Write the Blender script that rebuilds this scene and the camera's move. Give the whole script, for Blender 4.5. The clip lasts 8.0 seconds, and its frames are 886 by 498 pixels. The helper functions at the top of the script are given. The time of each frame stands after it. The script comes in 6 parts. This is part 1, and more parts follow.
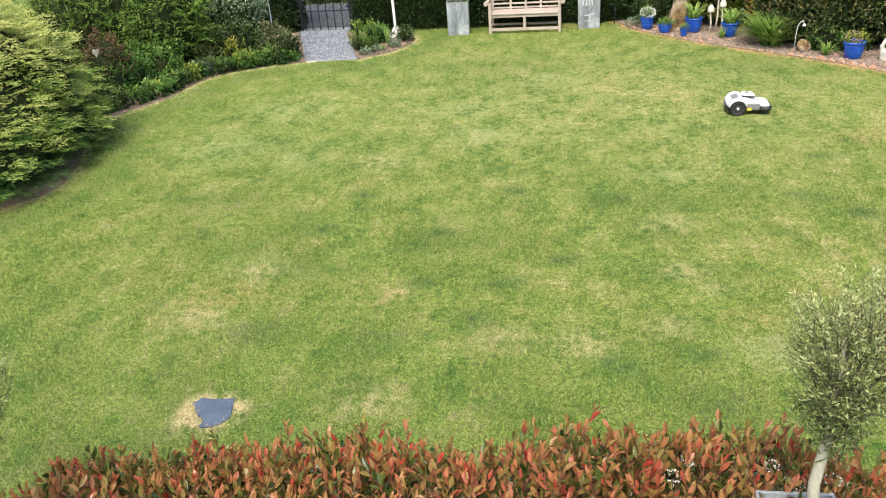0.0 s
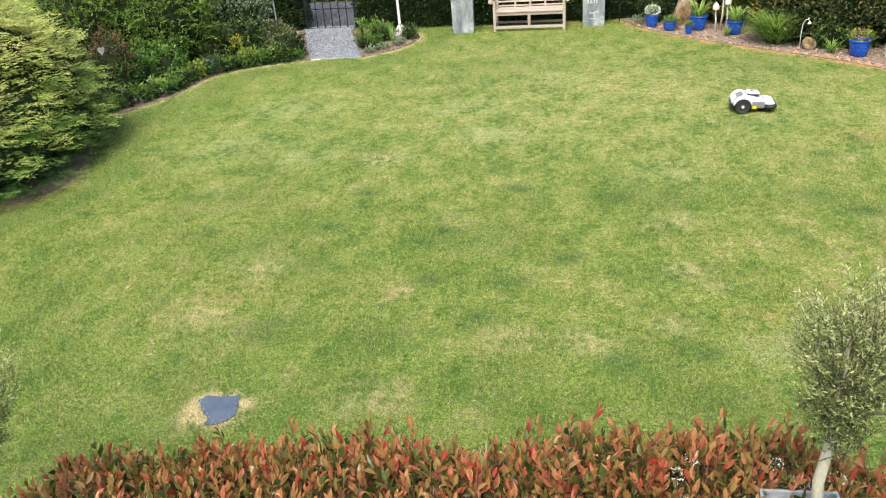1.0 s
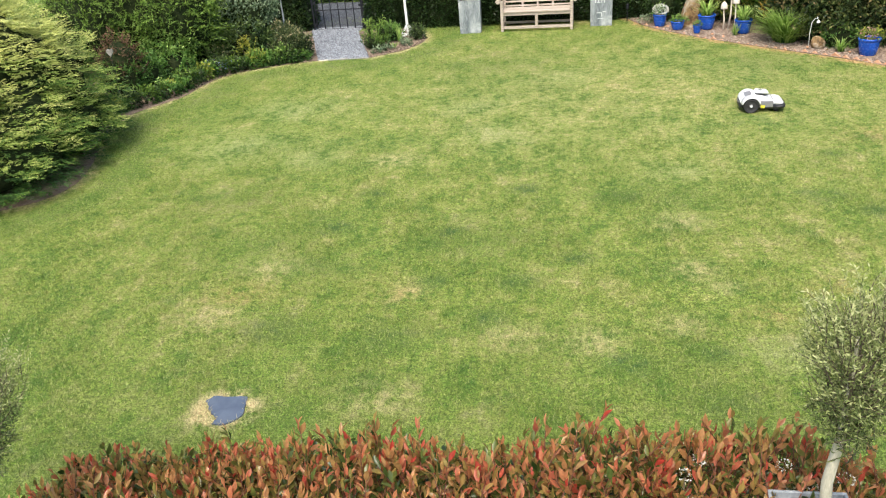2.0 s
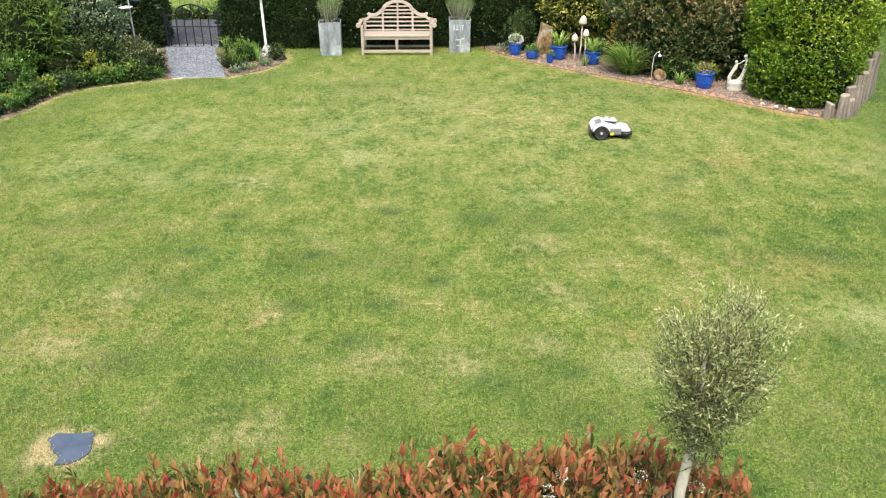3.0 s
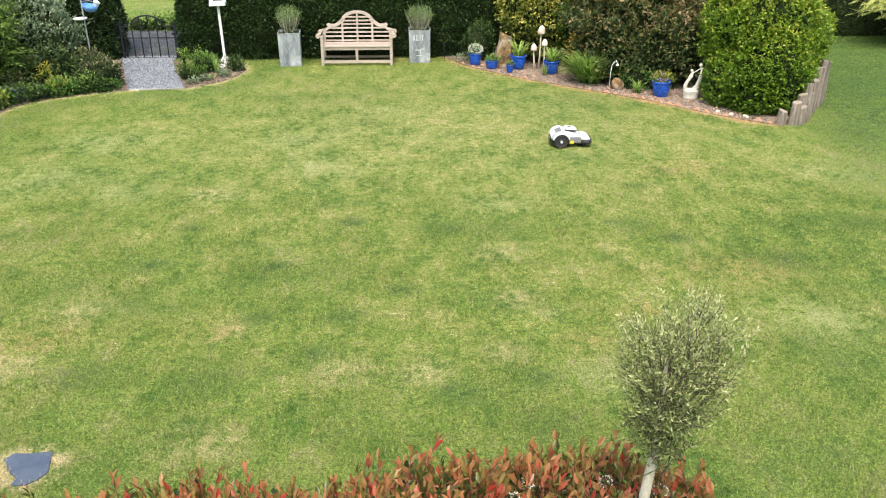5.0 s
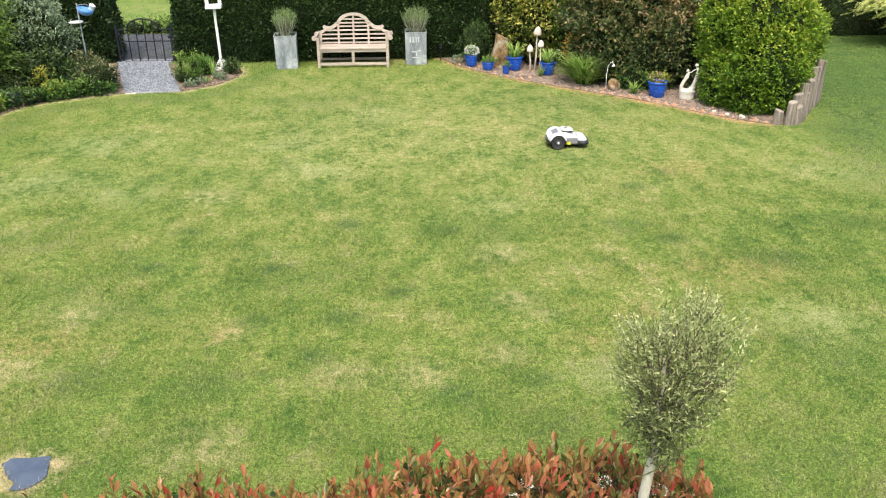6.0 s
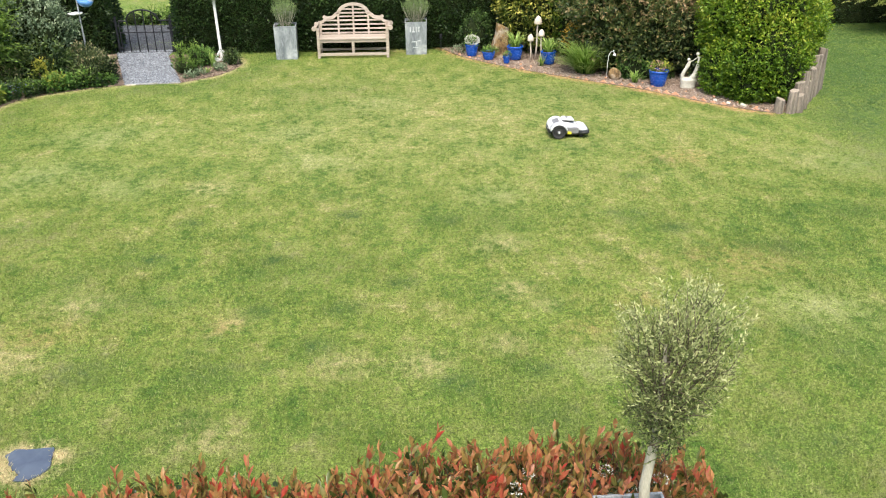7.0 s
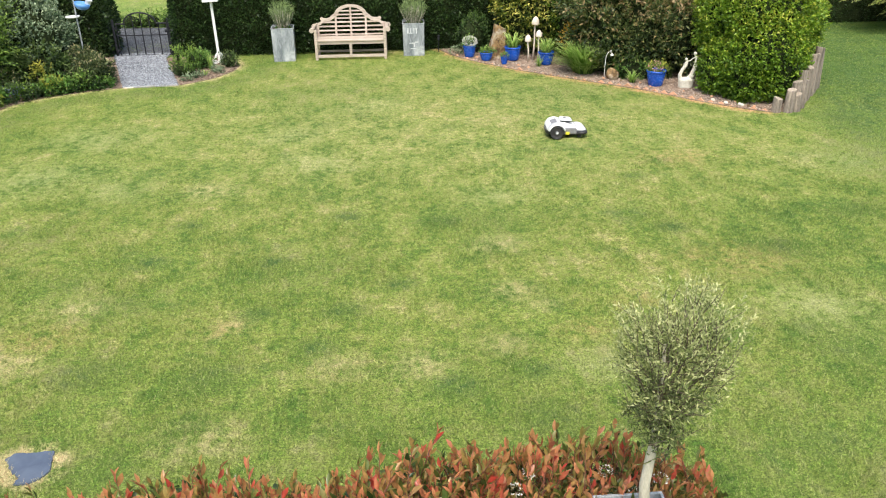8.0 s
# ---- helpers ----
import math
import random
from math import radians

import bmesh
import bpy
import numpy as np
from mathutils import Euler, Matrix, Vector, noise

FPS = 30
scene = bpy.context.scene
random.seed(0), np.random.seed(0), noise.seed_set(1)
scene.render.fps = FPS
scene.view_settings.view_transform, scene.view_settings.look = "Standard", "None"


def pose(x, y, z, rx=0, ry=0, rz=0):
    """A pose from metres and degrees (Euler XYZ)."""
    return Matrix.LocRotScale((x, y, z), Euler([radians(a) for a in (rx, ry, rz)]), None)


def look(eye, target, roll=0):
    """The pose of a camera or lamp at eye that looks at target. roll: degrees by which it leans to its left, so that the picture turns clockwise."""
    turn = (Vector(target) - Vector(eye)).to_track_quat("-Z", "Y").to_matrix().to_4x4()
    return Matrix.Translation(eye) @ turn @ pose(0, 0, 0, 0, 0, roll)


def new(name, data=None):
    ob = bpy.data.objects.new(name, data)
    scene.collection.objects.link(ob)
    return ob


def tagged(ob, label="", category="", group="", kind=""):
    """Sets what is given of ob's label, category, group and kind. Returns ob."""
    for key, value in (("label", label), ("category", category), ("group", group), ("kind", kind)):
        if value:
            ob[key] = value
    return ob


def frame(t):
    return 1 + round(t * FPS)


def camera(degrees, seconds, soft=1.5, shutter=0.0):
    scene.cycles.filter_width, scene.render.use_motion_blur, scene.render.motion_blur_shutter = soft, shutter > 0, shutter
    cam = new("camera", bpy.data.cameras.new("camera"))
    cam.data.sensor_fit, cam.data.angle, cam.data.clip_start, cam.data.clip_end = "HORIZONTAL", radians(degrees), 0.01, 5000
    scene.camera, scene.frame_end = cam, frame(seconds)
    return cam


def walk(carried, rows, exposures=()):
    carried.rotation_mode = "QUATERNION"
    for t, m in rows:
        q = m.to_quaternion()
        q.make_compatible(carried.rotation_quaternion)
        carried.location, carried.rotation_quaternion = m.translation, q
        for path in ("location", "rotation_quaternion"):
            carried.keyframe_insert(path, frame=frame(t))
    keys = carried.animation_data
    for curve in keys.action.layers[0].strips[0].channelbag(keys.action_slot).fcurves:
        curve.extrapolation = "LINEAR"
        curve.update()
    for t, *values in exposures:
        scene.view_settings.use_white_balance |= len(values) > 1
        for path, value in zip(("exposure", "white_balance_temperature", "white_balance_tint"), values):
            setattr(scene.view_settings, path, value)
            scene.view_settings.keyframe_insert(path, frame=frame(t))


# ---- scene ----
cam = camera(56.8, 8.0, soft=1.1)
PATH = [
    (0, (0.795, -0.371, 4.081), (0.509, 1.389, 3.175), -4.3),
    (0.5, (0.793, -0.385, 4.093), (0.499, 1.373, 3.185), -4.3),
    (1, (0.793, -0.381, 4.09), (0.497, 1.375, 3.18), -4.4),
    (2.3, (0.803, -0.376, 4.085), (0.485, 1.378, 3.178), -4.8),
    (2.5, (0.796, -0.372, 4.079), (0.523, 1.399, 3.19), -3.9),
    (2.7, (0.789, -0.362, 4.076), (0.6656, 1.4297, 3.196), -2.0),
    (2.8, (0.785, -0.357, 4.075), (0.7307, 1.4401, 3.1988), -1.3),
    (3, (0.778, -0.347, 4.072), (0.799, 1.453, 3.2), -0.4),
    (3.5, (0.788, -0.359, 4.082), (0.836, 1.443, 3.215), -0.3),
    (4, (0.779, -0.356, 4.072), (0.867, 1.447, 3.211), -0.1),
    (4.5, (0.779, -0.355, 4.075), (0.89, 1.442, 3.205), 0.1),
    (4.7, (0.778, -0.355, 4.075), (0.8882, 1.4469, 3.2147), 0.0),
    (5.8, (0.776, -0.356, 4.077), (0.8937, 1.4528, 3.2314), -0.2),
    (6, (0.775, -0.356, 4.077), (0.893, 1.452, 3.229), -0.3),
    (6.2, (0.776, -0.357, 4.077), (0.8902, 1.4468, 3.2203), -0.3),
    (6.5, (0.777, -0.358, 4.077), (0.89, 1.441, 3.21), -0.4),
    (7, (0.778, -0.358, 4.076), (0.892, 1.44, 3.207), -0.6),
    (7.5, (0.777, -0.358, 4.078), (0.893, 1.441, 3.212), -0.7),
    (8, (0.778, -0.362, 4.079), (0.895, 1.437, 3.212), -0.9),
]
walk(cam, [(t, look(eye, target, roll)) for t, eye, target, roll in PATH],
     [(0, 0.93, 6750, 8), (8, 0.93, 6750, 8)])

# ---- world, sun and exposure ----
world = bpy.data.worlds.new("sky")
scene.world = world
world.use_nodes = True
wn = world.node_tree
sky = wn.nodes.new("ShaderNodeTexSky")
sky.sky_type, sky.sun_disc = "NISHITA", False
sky.sun_elevation, sky.sun_rotation = radians(60), radians(188)
sky.air_density, sky.dust_density, sky.ozone_density = 1.0, 3.0, 1.0
wn.links.new(sky.outputs[0], wn.nodes["Background"].inputs[0])
wn.nodes["Background"].inputs[1].default_value = 0.15
sun = new("sun", bpy.data.lights.new("sun", "SUN"))
sun.data.energy, sun.data.angle, sun.data.color = 2.3, radians(34), (1.0, 0.96, 0.9)
sun.matrix_world = look((-1.1, -7.7, 13.5), (0, 0, 0))

# ---- materials ----
rng = np.random.default_rng(7)


def lin(h):
    """A linear colour from a hex string of a display colour."""
    v = [int(h[i:i + 2], 16) / 255 for i in (0, 2, 4)]
    return tuple(((c + 0.055) / 1.055) ** 2.4 if c > 0.04045 else c / 12.92 for c in v) + (1,)


def mat_new(name):
    m = bpy.data.materials.new(name)
    m.use_nodes = True
    return m, m.node_tree.nodes, m.node_tree.links, m.node_tree.nodes["Principled BSDF"]


def mixc(n, l, fac, a, b, mode="MIX"):
    x = n.new("ShaderNodeMix")
    x.data_type, x.blend_type = "RGBA", mode
    for sock, v in ((x.inputs[0], fac), (x.inputs[6], a), (x.inputs[7], b)):
        if hasattr(v, "is_linked"):
            l.new(v, sock)
        else:
            sock.default_value = v
    return x.outputs[2]


def ramp(n, l, fac, stops):
    r = n.new("ShaderNodeValToRGB")
    e = r.color_ramp.elements
    while len(e) < len(stops):
        e.new(0.5)
    for k, (p, c) in enumerate(stops):
        e[k].position, e[k].color = p, c if len(c) == 4 else (*c, 1)
    l.new(fac, r.inputs[0])
    return r.outputs[0]


def noise_tex(n, l, scale, detail=3.0, rough=0.55, coords=None, stretch=None):
    t = n.new("ShaderNodeTexNoise")
    t.inputs["Scale"].default_value, t.inputs["Detail"].default_value, t.inputs["Roughness"].default_value = scale, detail, rough
    src = coords
    if src is None:
        src = n.new("ShaderNodeNewGeometry").outputs["Position"]
    if stretch:
        mp = n.new("ShaderNodeMapping")
        mp.inputs["Scale"].default_value = stretch
        l.new(src, mp.inputs[0])
        src = mp.outputs[0]
    l.new(src, t.inputs["Vector"])
    return t.outputs["Fac"]


def math2(n, l, op, a, b=0.0, clamp=False):
    m = n.new("ShaderNodeMath")
    m.operation, m.use_clamp = op, clamp
    for sock, v in ((m.inputs[0], a), (m.inputs[1], b)):
        if hasattr(v, "is_linked"):
            l.new(v, sock)
        else:
            sock.default_value = v
    return m.outputs[0]


def bump(n, l, p, height, strength, dist):
    b = n.new("ShaderNodeBump")
    b.inputs["Strength"].default_value, b.inputs["Distance"].default_value = strength, dist
    l.new(height, b.inputs["Height"])
    l.new(b.outputs[0], p.inputs["Normal"])


def surface(name, base, other, scale=8.0, rough=0.6, metal=0.0, fine=60.0, relief=0.3, dist=0.004, stretch=None, stain=None, spec=0.5, own=True):
    """A worn surface: two colours mixed by a broad and a fine noise, with relief."""
    m, n, l, p = mat_new(name)
    co = n.new("ShaderNodeTexCoord").outputs["Object"] if own else None
    a = noise_tex(n, l, scale, 4, 0.6, co, stretch)
    b = noise_tex(n, l, fine, 3, 0.6, co, stretch)
    f = math2(n, l, "ADD", math2(n, l, "MULTIPLY", a, 0.65), math2(n, l, "MULTIPLY", b, 0.35))
    c = ramp(n, l, f, [(0.39, base), (0.61, other)])
    if stain:
        s = noise_tex(n, l, scale * 0.6, 5, 0.65, co)
        c = mixc(n, l, ramp(n, l, s, [(0.5, (0, 0, 0)), (0.66, (1, 1, 1))]), c, stain)
    info = n.new("ShaderNodeObjectInfo")
    c = mixc(n, l, 0.12, c, ramp(n, l, info.outputs["Random"], [(0, (0.1, 0.1, 0.1)), (1, (0.9, 0.9, 0.9))]), "OVERLAY")
    l.new(c, p.inputs["Base Color"])
    l.new(math2(n, l, "ADD", math2(n, l, "MULTIPLY", b, 0.3), rough - 0.15), p.inputs["Roughness"])
    p.inputs["Metallic"].default_value = metal
    p.inputs["Specular IOR Level"].default_value = spec
    bump(n, l, p, f, relief, dist)
    return m


def leaf_mat(name, stops, rough=0.5, glow=0.25, spread=0.4, spec=0.35):
    """Leaves: colour along a ramp by the leaf's tone and chance, with light coming through."""
    m, n, l, p = mat_new(name)
    at = n.new("ShaderNodeAttribute")
    at.attribute_name = "tone"
    isl = n.new("ShaderNodeNewGeometry").outputs["Random Per Island"]
    f = math2(n, l, "ADD", at.outputs["Fac"], math2(n, l, "MULTIPLY", math2(n, l, "SUBTRACT", isl, 0.5), spread), True)
    c = ramp(n, l, f, stops)
    vein = noise_tex(n, l, 45.0, 2)
    c = mixc(n, l, 0.35, c, ramp(n, l, vein, [(0.3, (0.25, 0.25, 0.25)), (0.7, (0.75, 0.75, 0.75))]), "OVERLAY")
    l.new(c, p.inputs["Base Color"])
    p.inputs["Roughness"].default_value, p.inputs["Specular IOR Level"].default_value = rough, spec
    t = n.new("ShaderNodeBsdfTranslucent")
    l.new(c, t.inputs[0])
    mx = n.new("ShaderNodeMixShader")
    mx.inputs[0].default_value = glow
    l.new(p.outputs[0], mx.inputs[1])
    l.new(t.outputs[0], mx.inputs[2])
    l.new(mx.outputs[0], n["Material Output"].inputs[0])
    return m


def lawn_mat(name, blades):
    """Worn lawn: green and dry areas; dark tufts and bands, straw, bare earth and pale patches are held in the mesh."""
    m, n, l, p = mat_new(name)
    big = noise_tex(n, l, 0.42, 4, 0.6)
    mid = noise_tex(n, l, 2.2, 5, 0.66, None, (1.25, 0.75, 1))
    small = noise_tex(n, l, 9.0, 4, 0.7)
    tuft = noise_tex(n, l, 1.6, 5, 0.68)
    fine = noise_tex(n, l, 55.0, 3, 0.75)
    f = math2(n, l, "ADD", math2(n, l, "MULTIPLY", big, 0.24), math2(n, l, "ADD", math2(n, l, "MULTIPLY", mid, 0.40), math2(n, l, "MULTIPLY", small, 0.36)))
    clump_n = noise_tex(n, l, 24.0, 4, 0.7)
    c = ramp(n, l, f, [(0.38, (0.085, 0.17, 0.027)), (0.45, (0.162, 0.245, 0.042)), (0.505, (0.235, 0.30, 0.061)), (0.56, (0.31, 0.335, 0.095)), (0.62, (0.46, 0.41, 0.19))])
    # Fine mottle paints the shade of small blade clumps into the colour.
    c = mixc(n, l, 0.72, c, ramp(n, l, clump_n, [(0.34, (0.2, 0.2, 0.2)), (0.52, (0.5, 0.5, 0.5)), (0.68, (0.74, 0.74, 0.74))]), "OVERLAY")
    c = mixc(n, l, ramp(n, l, tuft, [(0.57, (0, 0, 0)), (0.66, (0.5, 0.5, 0.5))]), c, (0.085, 0.175, 0.032, 1))
    at = n.new("ShaderNodeAttribute")
    at.attribute_name = "mark"
    sep = n.new("ShaderNodeSeparateColor")
    l.new(at.outputs["Color"], sep.inputs[0])
    rag = math2(n, l, "MULTIPLY", math2(n, l, "SUBTRACT", math2(n, l, "ADD", math2(n, l, "MULTIPLY", mid, 0.4), math2(n, l, "MULTIPLY", small, 0.6)), 0.41), 8.0)
    c = mixc(n, l, math2(n, l, "MULTIPLY", at.outputs["Alpha"], rag, True), c, (0.37, 0.405, 0.17, 1))
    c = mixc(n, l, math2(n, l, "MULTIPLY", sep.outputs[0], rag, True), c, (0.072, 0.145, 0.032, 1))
    c = mixc(n, l, math2(n, l, "MULTIPLY", sep.outputs[1], rag, True), c, (0.60, 0.50, 0.27, 1))
    c = mixc(n, l, math2(n, l, "MULTIPLY", sep.outputs[2], rag, True), c, (0.56, 0.34, 0.17, 1))
    if blades:
        isl = n.new("ShaderNodeNewGeometry").outputs["Random Per Island"]
        c = mixc(n, l, ramp(n, l, isl, [(0.72, (0, 0, 0)), (0.97, (0.5, 0.5, 0.5))]), c, (0.56, 0.56, 0.25, 1))
        c = mixc(n, l, ramp(n, l, isl, [(0.06, (0.65, 0.65, 0.65)), (0.40, (0, 0, 0))]), c, (0.045, 0.105, 0.012, 1))
        p.inputs["Roughness"].default_value = 0.55
    else:
        c = mixc(n, l, 0.8, c, ramp(n, l, fine, [(0.36, (0.1, 0.1, 0.1)), (0.64, (0.8, 0.8, 0.8))]), "OVERLAY")
        p.inputs["Roughness"].default_value = 0.85
        bump(n, l, p, fine, 0.8, 0.03)
    l.new(c, p.inputs["Base Color"])
    p.inputs["Specular IOR Level"].default_value = 0.25
    if blades:
        t = n.new("ShaderNodeBsdfTranslucent")
        l.new(c, t.inputs[0])
        mx = n.new("ShaderNodeMixShader")
        mx.inputs[0].default_value = 0.3
        l.new(p.outputs[0], mx.inputs[1])
        l.new(t.outputs[0], mx.inputs[2])
        l.new(mx.outputs[0], n["Material Output"].inputs[0])
    return m


M_LAWN, M_BLADE = lawn_mat("lawn_turf", False), lawn_mat("grass_blades", True)

def chip_mat(name, stops):
    """Loose stones: each piece has its own shade."""
    m, n, l, p = mat_new(name)
    isl = n.new("ShaderNodeNewGeometry").outputs["Random Per Island"]
    c = ramp(n, l, isl, stops)
    g = noise_tex(n, l, 60.0, 3)
    c = mixc(n, l, 0.5, c, ramp(n, l, g, [(0.3, (0.3, 0.3, 0.3)), (0.7, (0.7, 0.7, 0.7))]), "OVERLAY")
    l.new(c, p.inputs["Base Color"])
    p.inputs["Roughness"].default_value = 0.85
    return m


M_SOIL = surface("mulched_soil", (0.12, 0.08, 0.055), (0.30, 0.22, 0.16), 3, 0.9, fine=45, relief=1.0, dist=0.03, own=False)
M_CHIP = chip_mat("bark_chips", [(0, (0.06, 0.04, 0.03)), (0.6, (0.20, 0.13, 0.09)), (1, (0.46, 0.36, 0.28))])
M_GRAVELBED = surface("gravel_bed", (0.15, 0.155, 0.165), (0.30, 0.305, 0.315), 5, 0.9, fine=70, relief=1.0, dist=0.02, own=False)
M_GRAVEL = chip_mat("grey_gravel", [(0, (0.065, 0.07, 0.082)), (0.5, (0.19, 0.21, 0.235)), (1, (0.40, 0.42, 0.445))])
M_GRAVELDARK = chip_mat("dark_gravel", [(0, (0.03, 0.034, 0.04)), (0.5, (0.08, 0.087, 0.10)), (1, (0.19, 0.20, 0.215))])
M_TEAK = surface("weathered_teak", (0.32, 0.26, 0.205), (0.50, 0.425, 0.355), 5, 0.7, fine=40, relief=0.4, dist=0.002, stretch=(0.6, 6, 6))
M_ZINC = surface("weathered_zinc", (0.15, 0.175, 0.19), (0.36, 0.385, 0.405), 5, 0.55, 0.15, fine=25, relief=0.15, dist=0.002, stretch=(1.6, 1.6, 0.5), stain=(0.52, 0.54, 0.55, 1))
M_ZINCDARK = surface("zinc_marks", (0.46, 0.48, 0.49), (0.62, 0.64, 0.65), 22, 0.6)
M_IRON = surface("black_iron", (0.008, 0.009, 0.012), (0.02, 0.022, 0.027), 12, 0.6, 0.0, spec=0.3)
M_WHITE = surface("white_paint", (0.68, 0.68, 0.66), (0.82, 0.82, 0.80), 7, 0.55, fine=40, relief=0.15, dist=0.002)
M_BLUE = surface("blue_glaze", (0.006, 0.055, 0.32), (0.012, 0.10, 0.50), 5, 0.25, fine=30, relief=0.1, dist=0.002, spec=0.6)
M_SKYBLUE = surface("light_blue_plastic", (0.10, 0.28, 0.62), (0.14, 0.34, 0.70), 6, 0.4)
M_COMPOST = surface("potting_compost", (0.03, 0.02, 0.013), (0.09, 0.06, 0.04), 20, 0.95, relief=1, dist=0.01)
M_STONE = surface("lichened_stone", (0.07, 0.04, 0.015), (0.32, 0.20, 0.085), 7, 0.85, fine=35, relief=0.8, dist=0.015, stain=(0.46, 0.42, 0.34, 1))
M_CAPW = surface("pale_wood", (0.52, 0.44, 0.36), (0.72, 0.64, 0.55), 9, 0.75, fine=50)
M_STATUE = surface("cast_stone", (0.48, 0.46, 0.38), (0.66, 0.64, 0.55), 9, 0.8, fine=50, relief=0.3, dist=0.003)
M_TERRA = surface("pale_terracotta", (0.50, 0.25, 0.14), (0.68, 0.40, 0.25), 9, 0.85, fine=50, relief=0.5, dist=0.004)
M_TERRASTONE = surface("grey_sett", (0.22, 0.21, 0.19), (0.38, 0.37, 0.34), 8, 0.85)
M_LOG = surface("grey_timber", (0.10, 0.085, 0.068), (0.30, 0.25, 0.20), 4, 0.85, fine=26, relief=0.8, dist=0.006, stretch=(7, 7, 0.8))
M_LOGTOP = surface("log_end_grain", (0.24, 0.20, 0.15), (0.38, 0.32, 0.25), 14, 0.85, fine=50)
M_BARK = surface("brown_bark", (0.06, 0.045, 0.03), (0.15, 0.115, 0.08), 6, 0.9, fine=30, relief=0.7, dist=0.005, stretch=(5, 5, 1))
M_OLIVEBARK = surface("olive_bark", (0.40, 0.36, 0.28), (0.60, 0.56, 0.46), 6, 0.85, fine=40, relief=0.5, dist=0.003, stretch=(4, 4, 1))
M_REDSTEM = surface("red_stem", (0.13, 0.045, 0.03), (0.24, 0.10, 0.06), 20, 0.6)
M_COVER = surface("slate_grey_plate", (0.06, 0.08, 0.12), (0.10, 0.125, 0.17), 5, 0.5, fine=30, relief=0.25, dist=0.003)
M_MWHITE = surface("white_plastic", (0.62, 0.62, 0.62), (0.74, 0.74, 0.74), 6, 0.35, relief=0.02)
M_MGREY = surface("grey_plastic", (0.16, 0.16, 0.165), (0.22, 0.22, 0.225), 6, 0.45, relief=0.05)
M_MBLACK = surface("black_plastic", (0.012, 0.012, 0.013), (0.025, 0.025, 0.026), 8, 0.5, relief=0.1)
M_RUBBER = surface("black_rubber", (0.016, 0.016, 0.016), (0.035, 0.034, 0.033), 10, 0.85)
M_YELLOW = surface("yellow_sticker", (0.62, 0.55, 0.03), (0.72, 0.64, 0.05), 8, 0.5)
# Near-black core for hedges and bushes: their inner shade put into the colour.
M_CORE = surface("shaded_inner_core", (0.010, 0.016, 0.006), (0.03, 0.042, 0.015), 9, 0.95, relief=1, dist=0.04, spec=0.1, own=False)

# The palest hedge stop is leaf highlight painted as colour.
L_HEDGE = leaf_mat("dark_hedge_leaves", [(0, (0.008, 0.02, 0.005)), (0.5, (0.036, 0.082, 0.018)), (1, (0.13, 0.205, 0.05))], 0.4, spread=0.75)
L_LAUREL = leaf_mat("dark_glossy_leaves", [(0, (0.012, 0.028, 0.010)), (0.55, (0.05, 0.095, 0.024)), (1, (0.15, 0.21, 0.06))], 0.38, spread=0.7)
L_PRIVET = leaf_mat("bright_green_leaves", [(0, (0.03, 0.08, 0.008)), (0.4, (0.10, 0.195, 0.015)), (0.75, (0.20, 0.31, 0.025)), (1, (0.42, 0.44, 0.06))], 0.42, spread=0.5)
L_VARIEG = leaf_mat("yellow_variegated_leaves", [(0, (0.02, 0.045, 0.008)), (0.45, (0.10, 0.15, 0.02)), (0.75, (0.30, 0.31, 0.045)), (1, (0.56, 0.50, 0.12))], 0.45, spread=0.9)
L_BRONZE = leaf_mat("bronze_green_leaves", [(0, (0.014, 0.028, 0.009)), (0.35, (0.06, 0.10, 0.028)), (0.6, (0.15, 0.18, 0.055)), (0.8, (0.27, 0.20, 0.085)), (1, (0.38, 0.26, 0.14))], 0.4, spread=0.75)
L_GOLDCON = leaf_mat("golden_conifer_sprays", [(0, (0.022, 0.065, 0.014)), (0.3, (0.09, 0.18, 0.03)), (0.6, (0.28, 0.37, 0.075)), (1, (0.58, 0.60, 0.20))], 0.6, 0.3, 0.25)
L_FEATHER = leaf_mat("feathery_green_leaves", [(0, (0.02, 0.05, 0.010)), (0.4, (0.09, 0.175, 0.025)), (1, (0.26, 0.38, 0.07))], 0.5, spread=0.6)
L_GREYVAR = leaf_mat("grey_green_leaves", [(0, (0.015, 0.035, 0.016)), (0.4, (0.07, 0.125, 0.055)), (1, (0.34, 0.42, 0.26))], 0.5, spread=0.6)
L_CREAM = leaf_mat("cream_edged_leaves", [(0, (0.02, 0.04, 0.014)), (0.5, (0.07, 0.105, 0.035)), (0.85, (0.17, 0.19, 0.075)), (1, (0.42, 0.36, 0.20))], 0.5, spread=0.8)
L_BROWN = leaf_mat("russet_leaves", [(0, (0.05, 0.03, 0.018)), (0.5, (0.13, 0.075, 0.04)), (1, (0.24, 0.14, 0.08))], 0.6)
L_LIME = leaf_mat("yellow_green_leaves", [(0, (0.07, 0.12, 0.02)), (0.5, (0.22, 0.28, 0.04)), (1, (0.50, 0.46, 0.08))], 0.5)
L_HERB = leaf_mat("fresh_green_leaves", [(0, (0.02, 0.06, 0.012)), (0.5, (0.095, 0.21, 0.035)), (1, (0.26, 0.38, 0.09))], 0.5)
L_LAV = leaf_mat("grey_lavender_leaves", [(0, (0.06, 0.085, 0.045)), (0.5, (0.17, 0.22, 0.11)), (0.8, (0.25, 0.36, 0.12)), (1, (0.36, 0.46, 0.2))], 0.7)
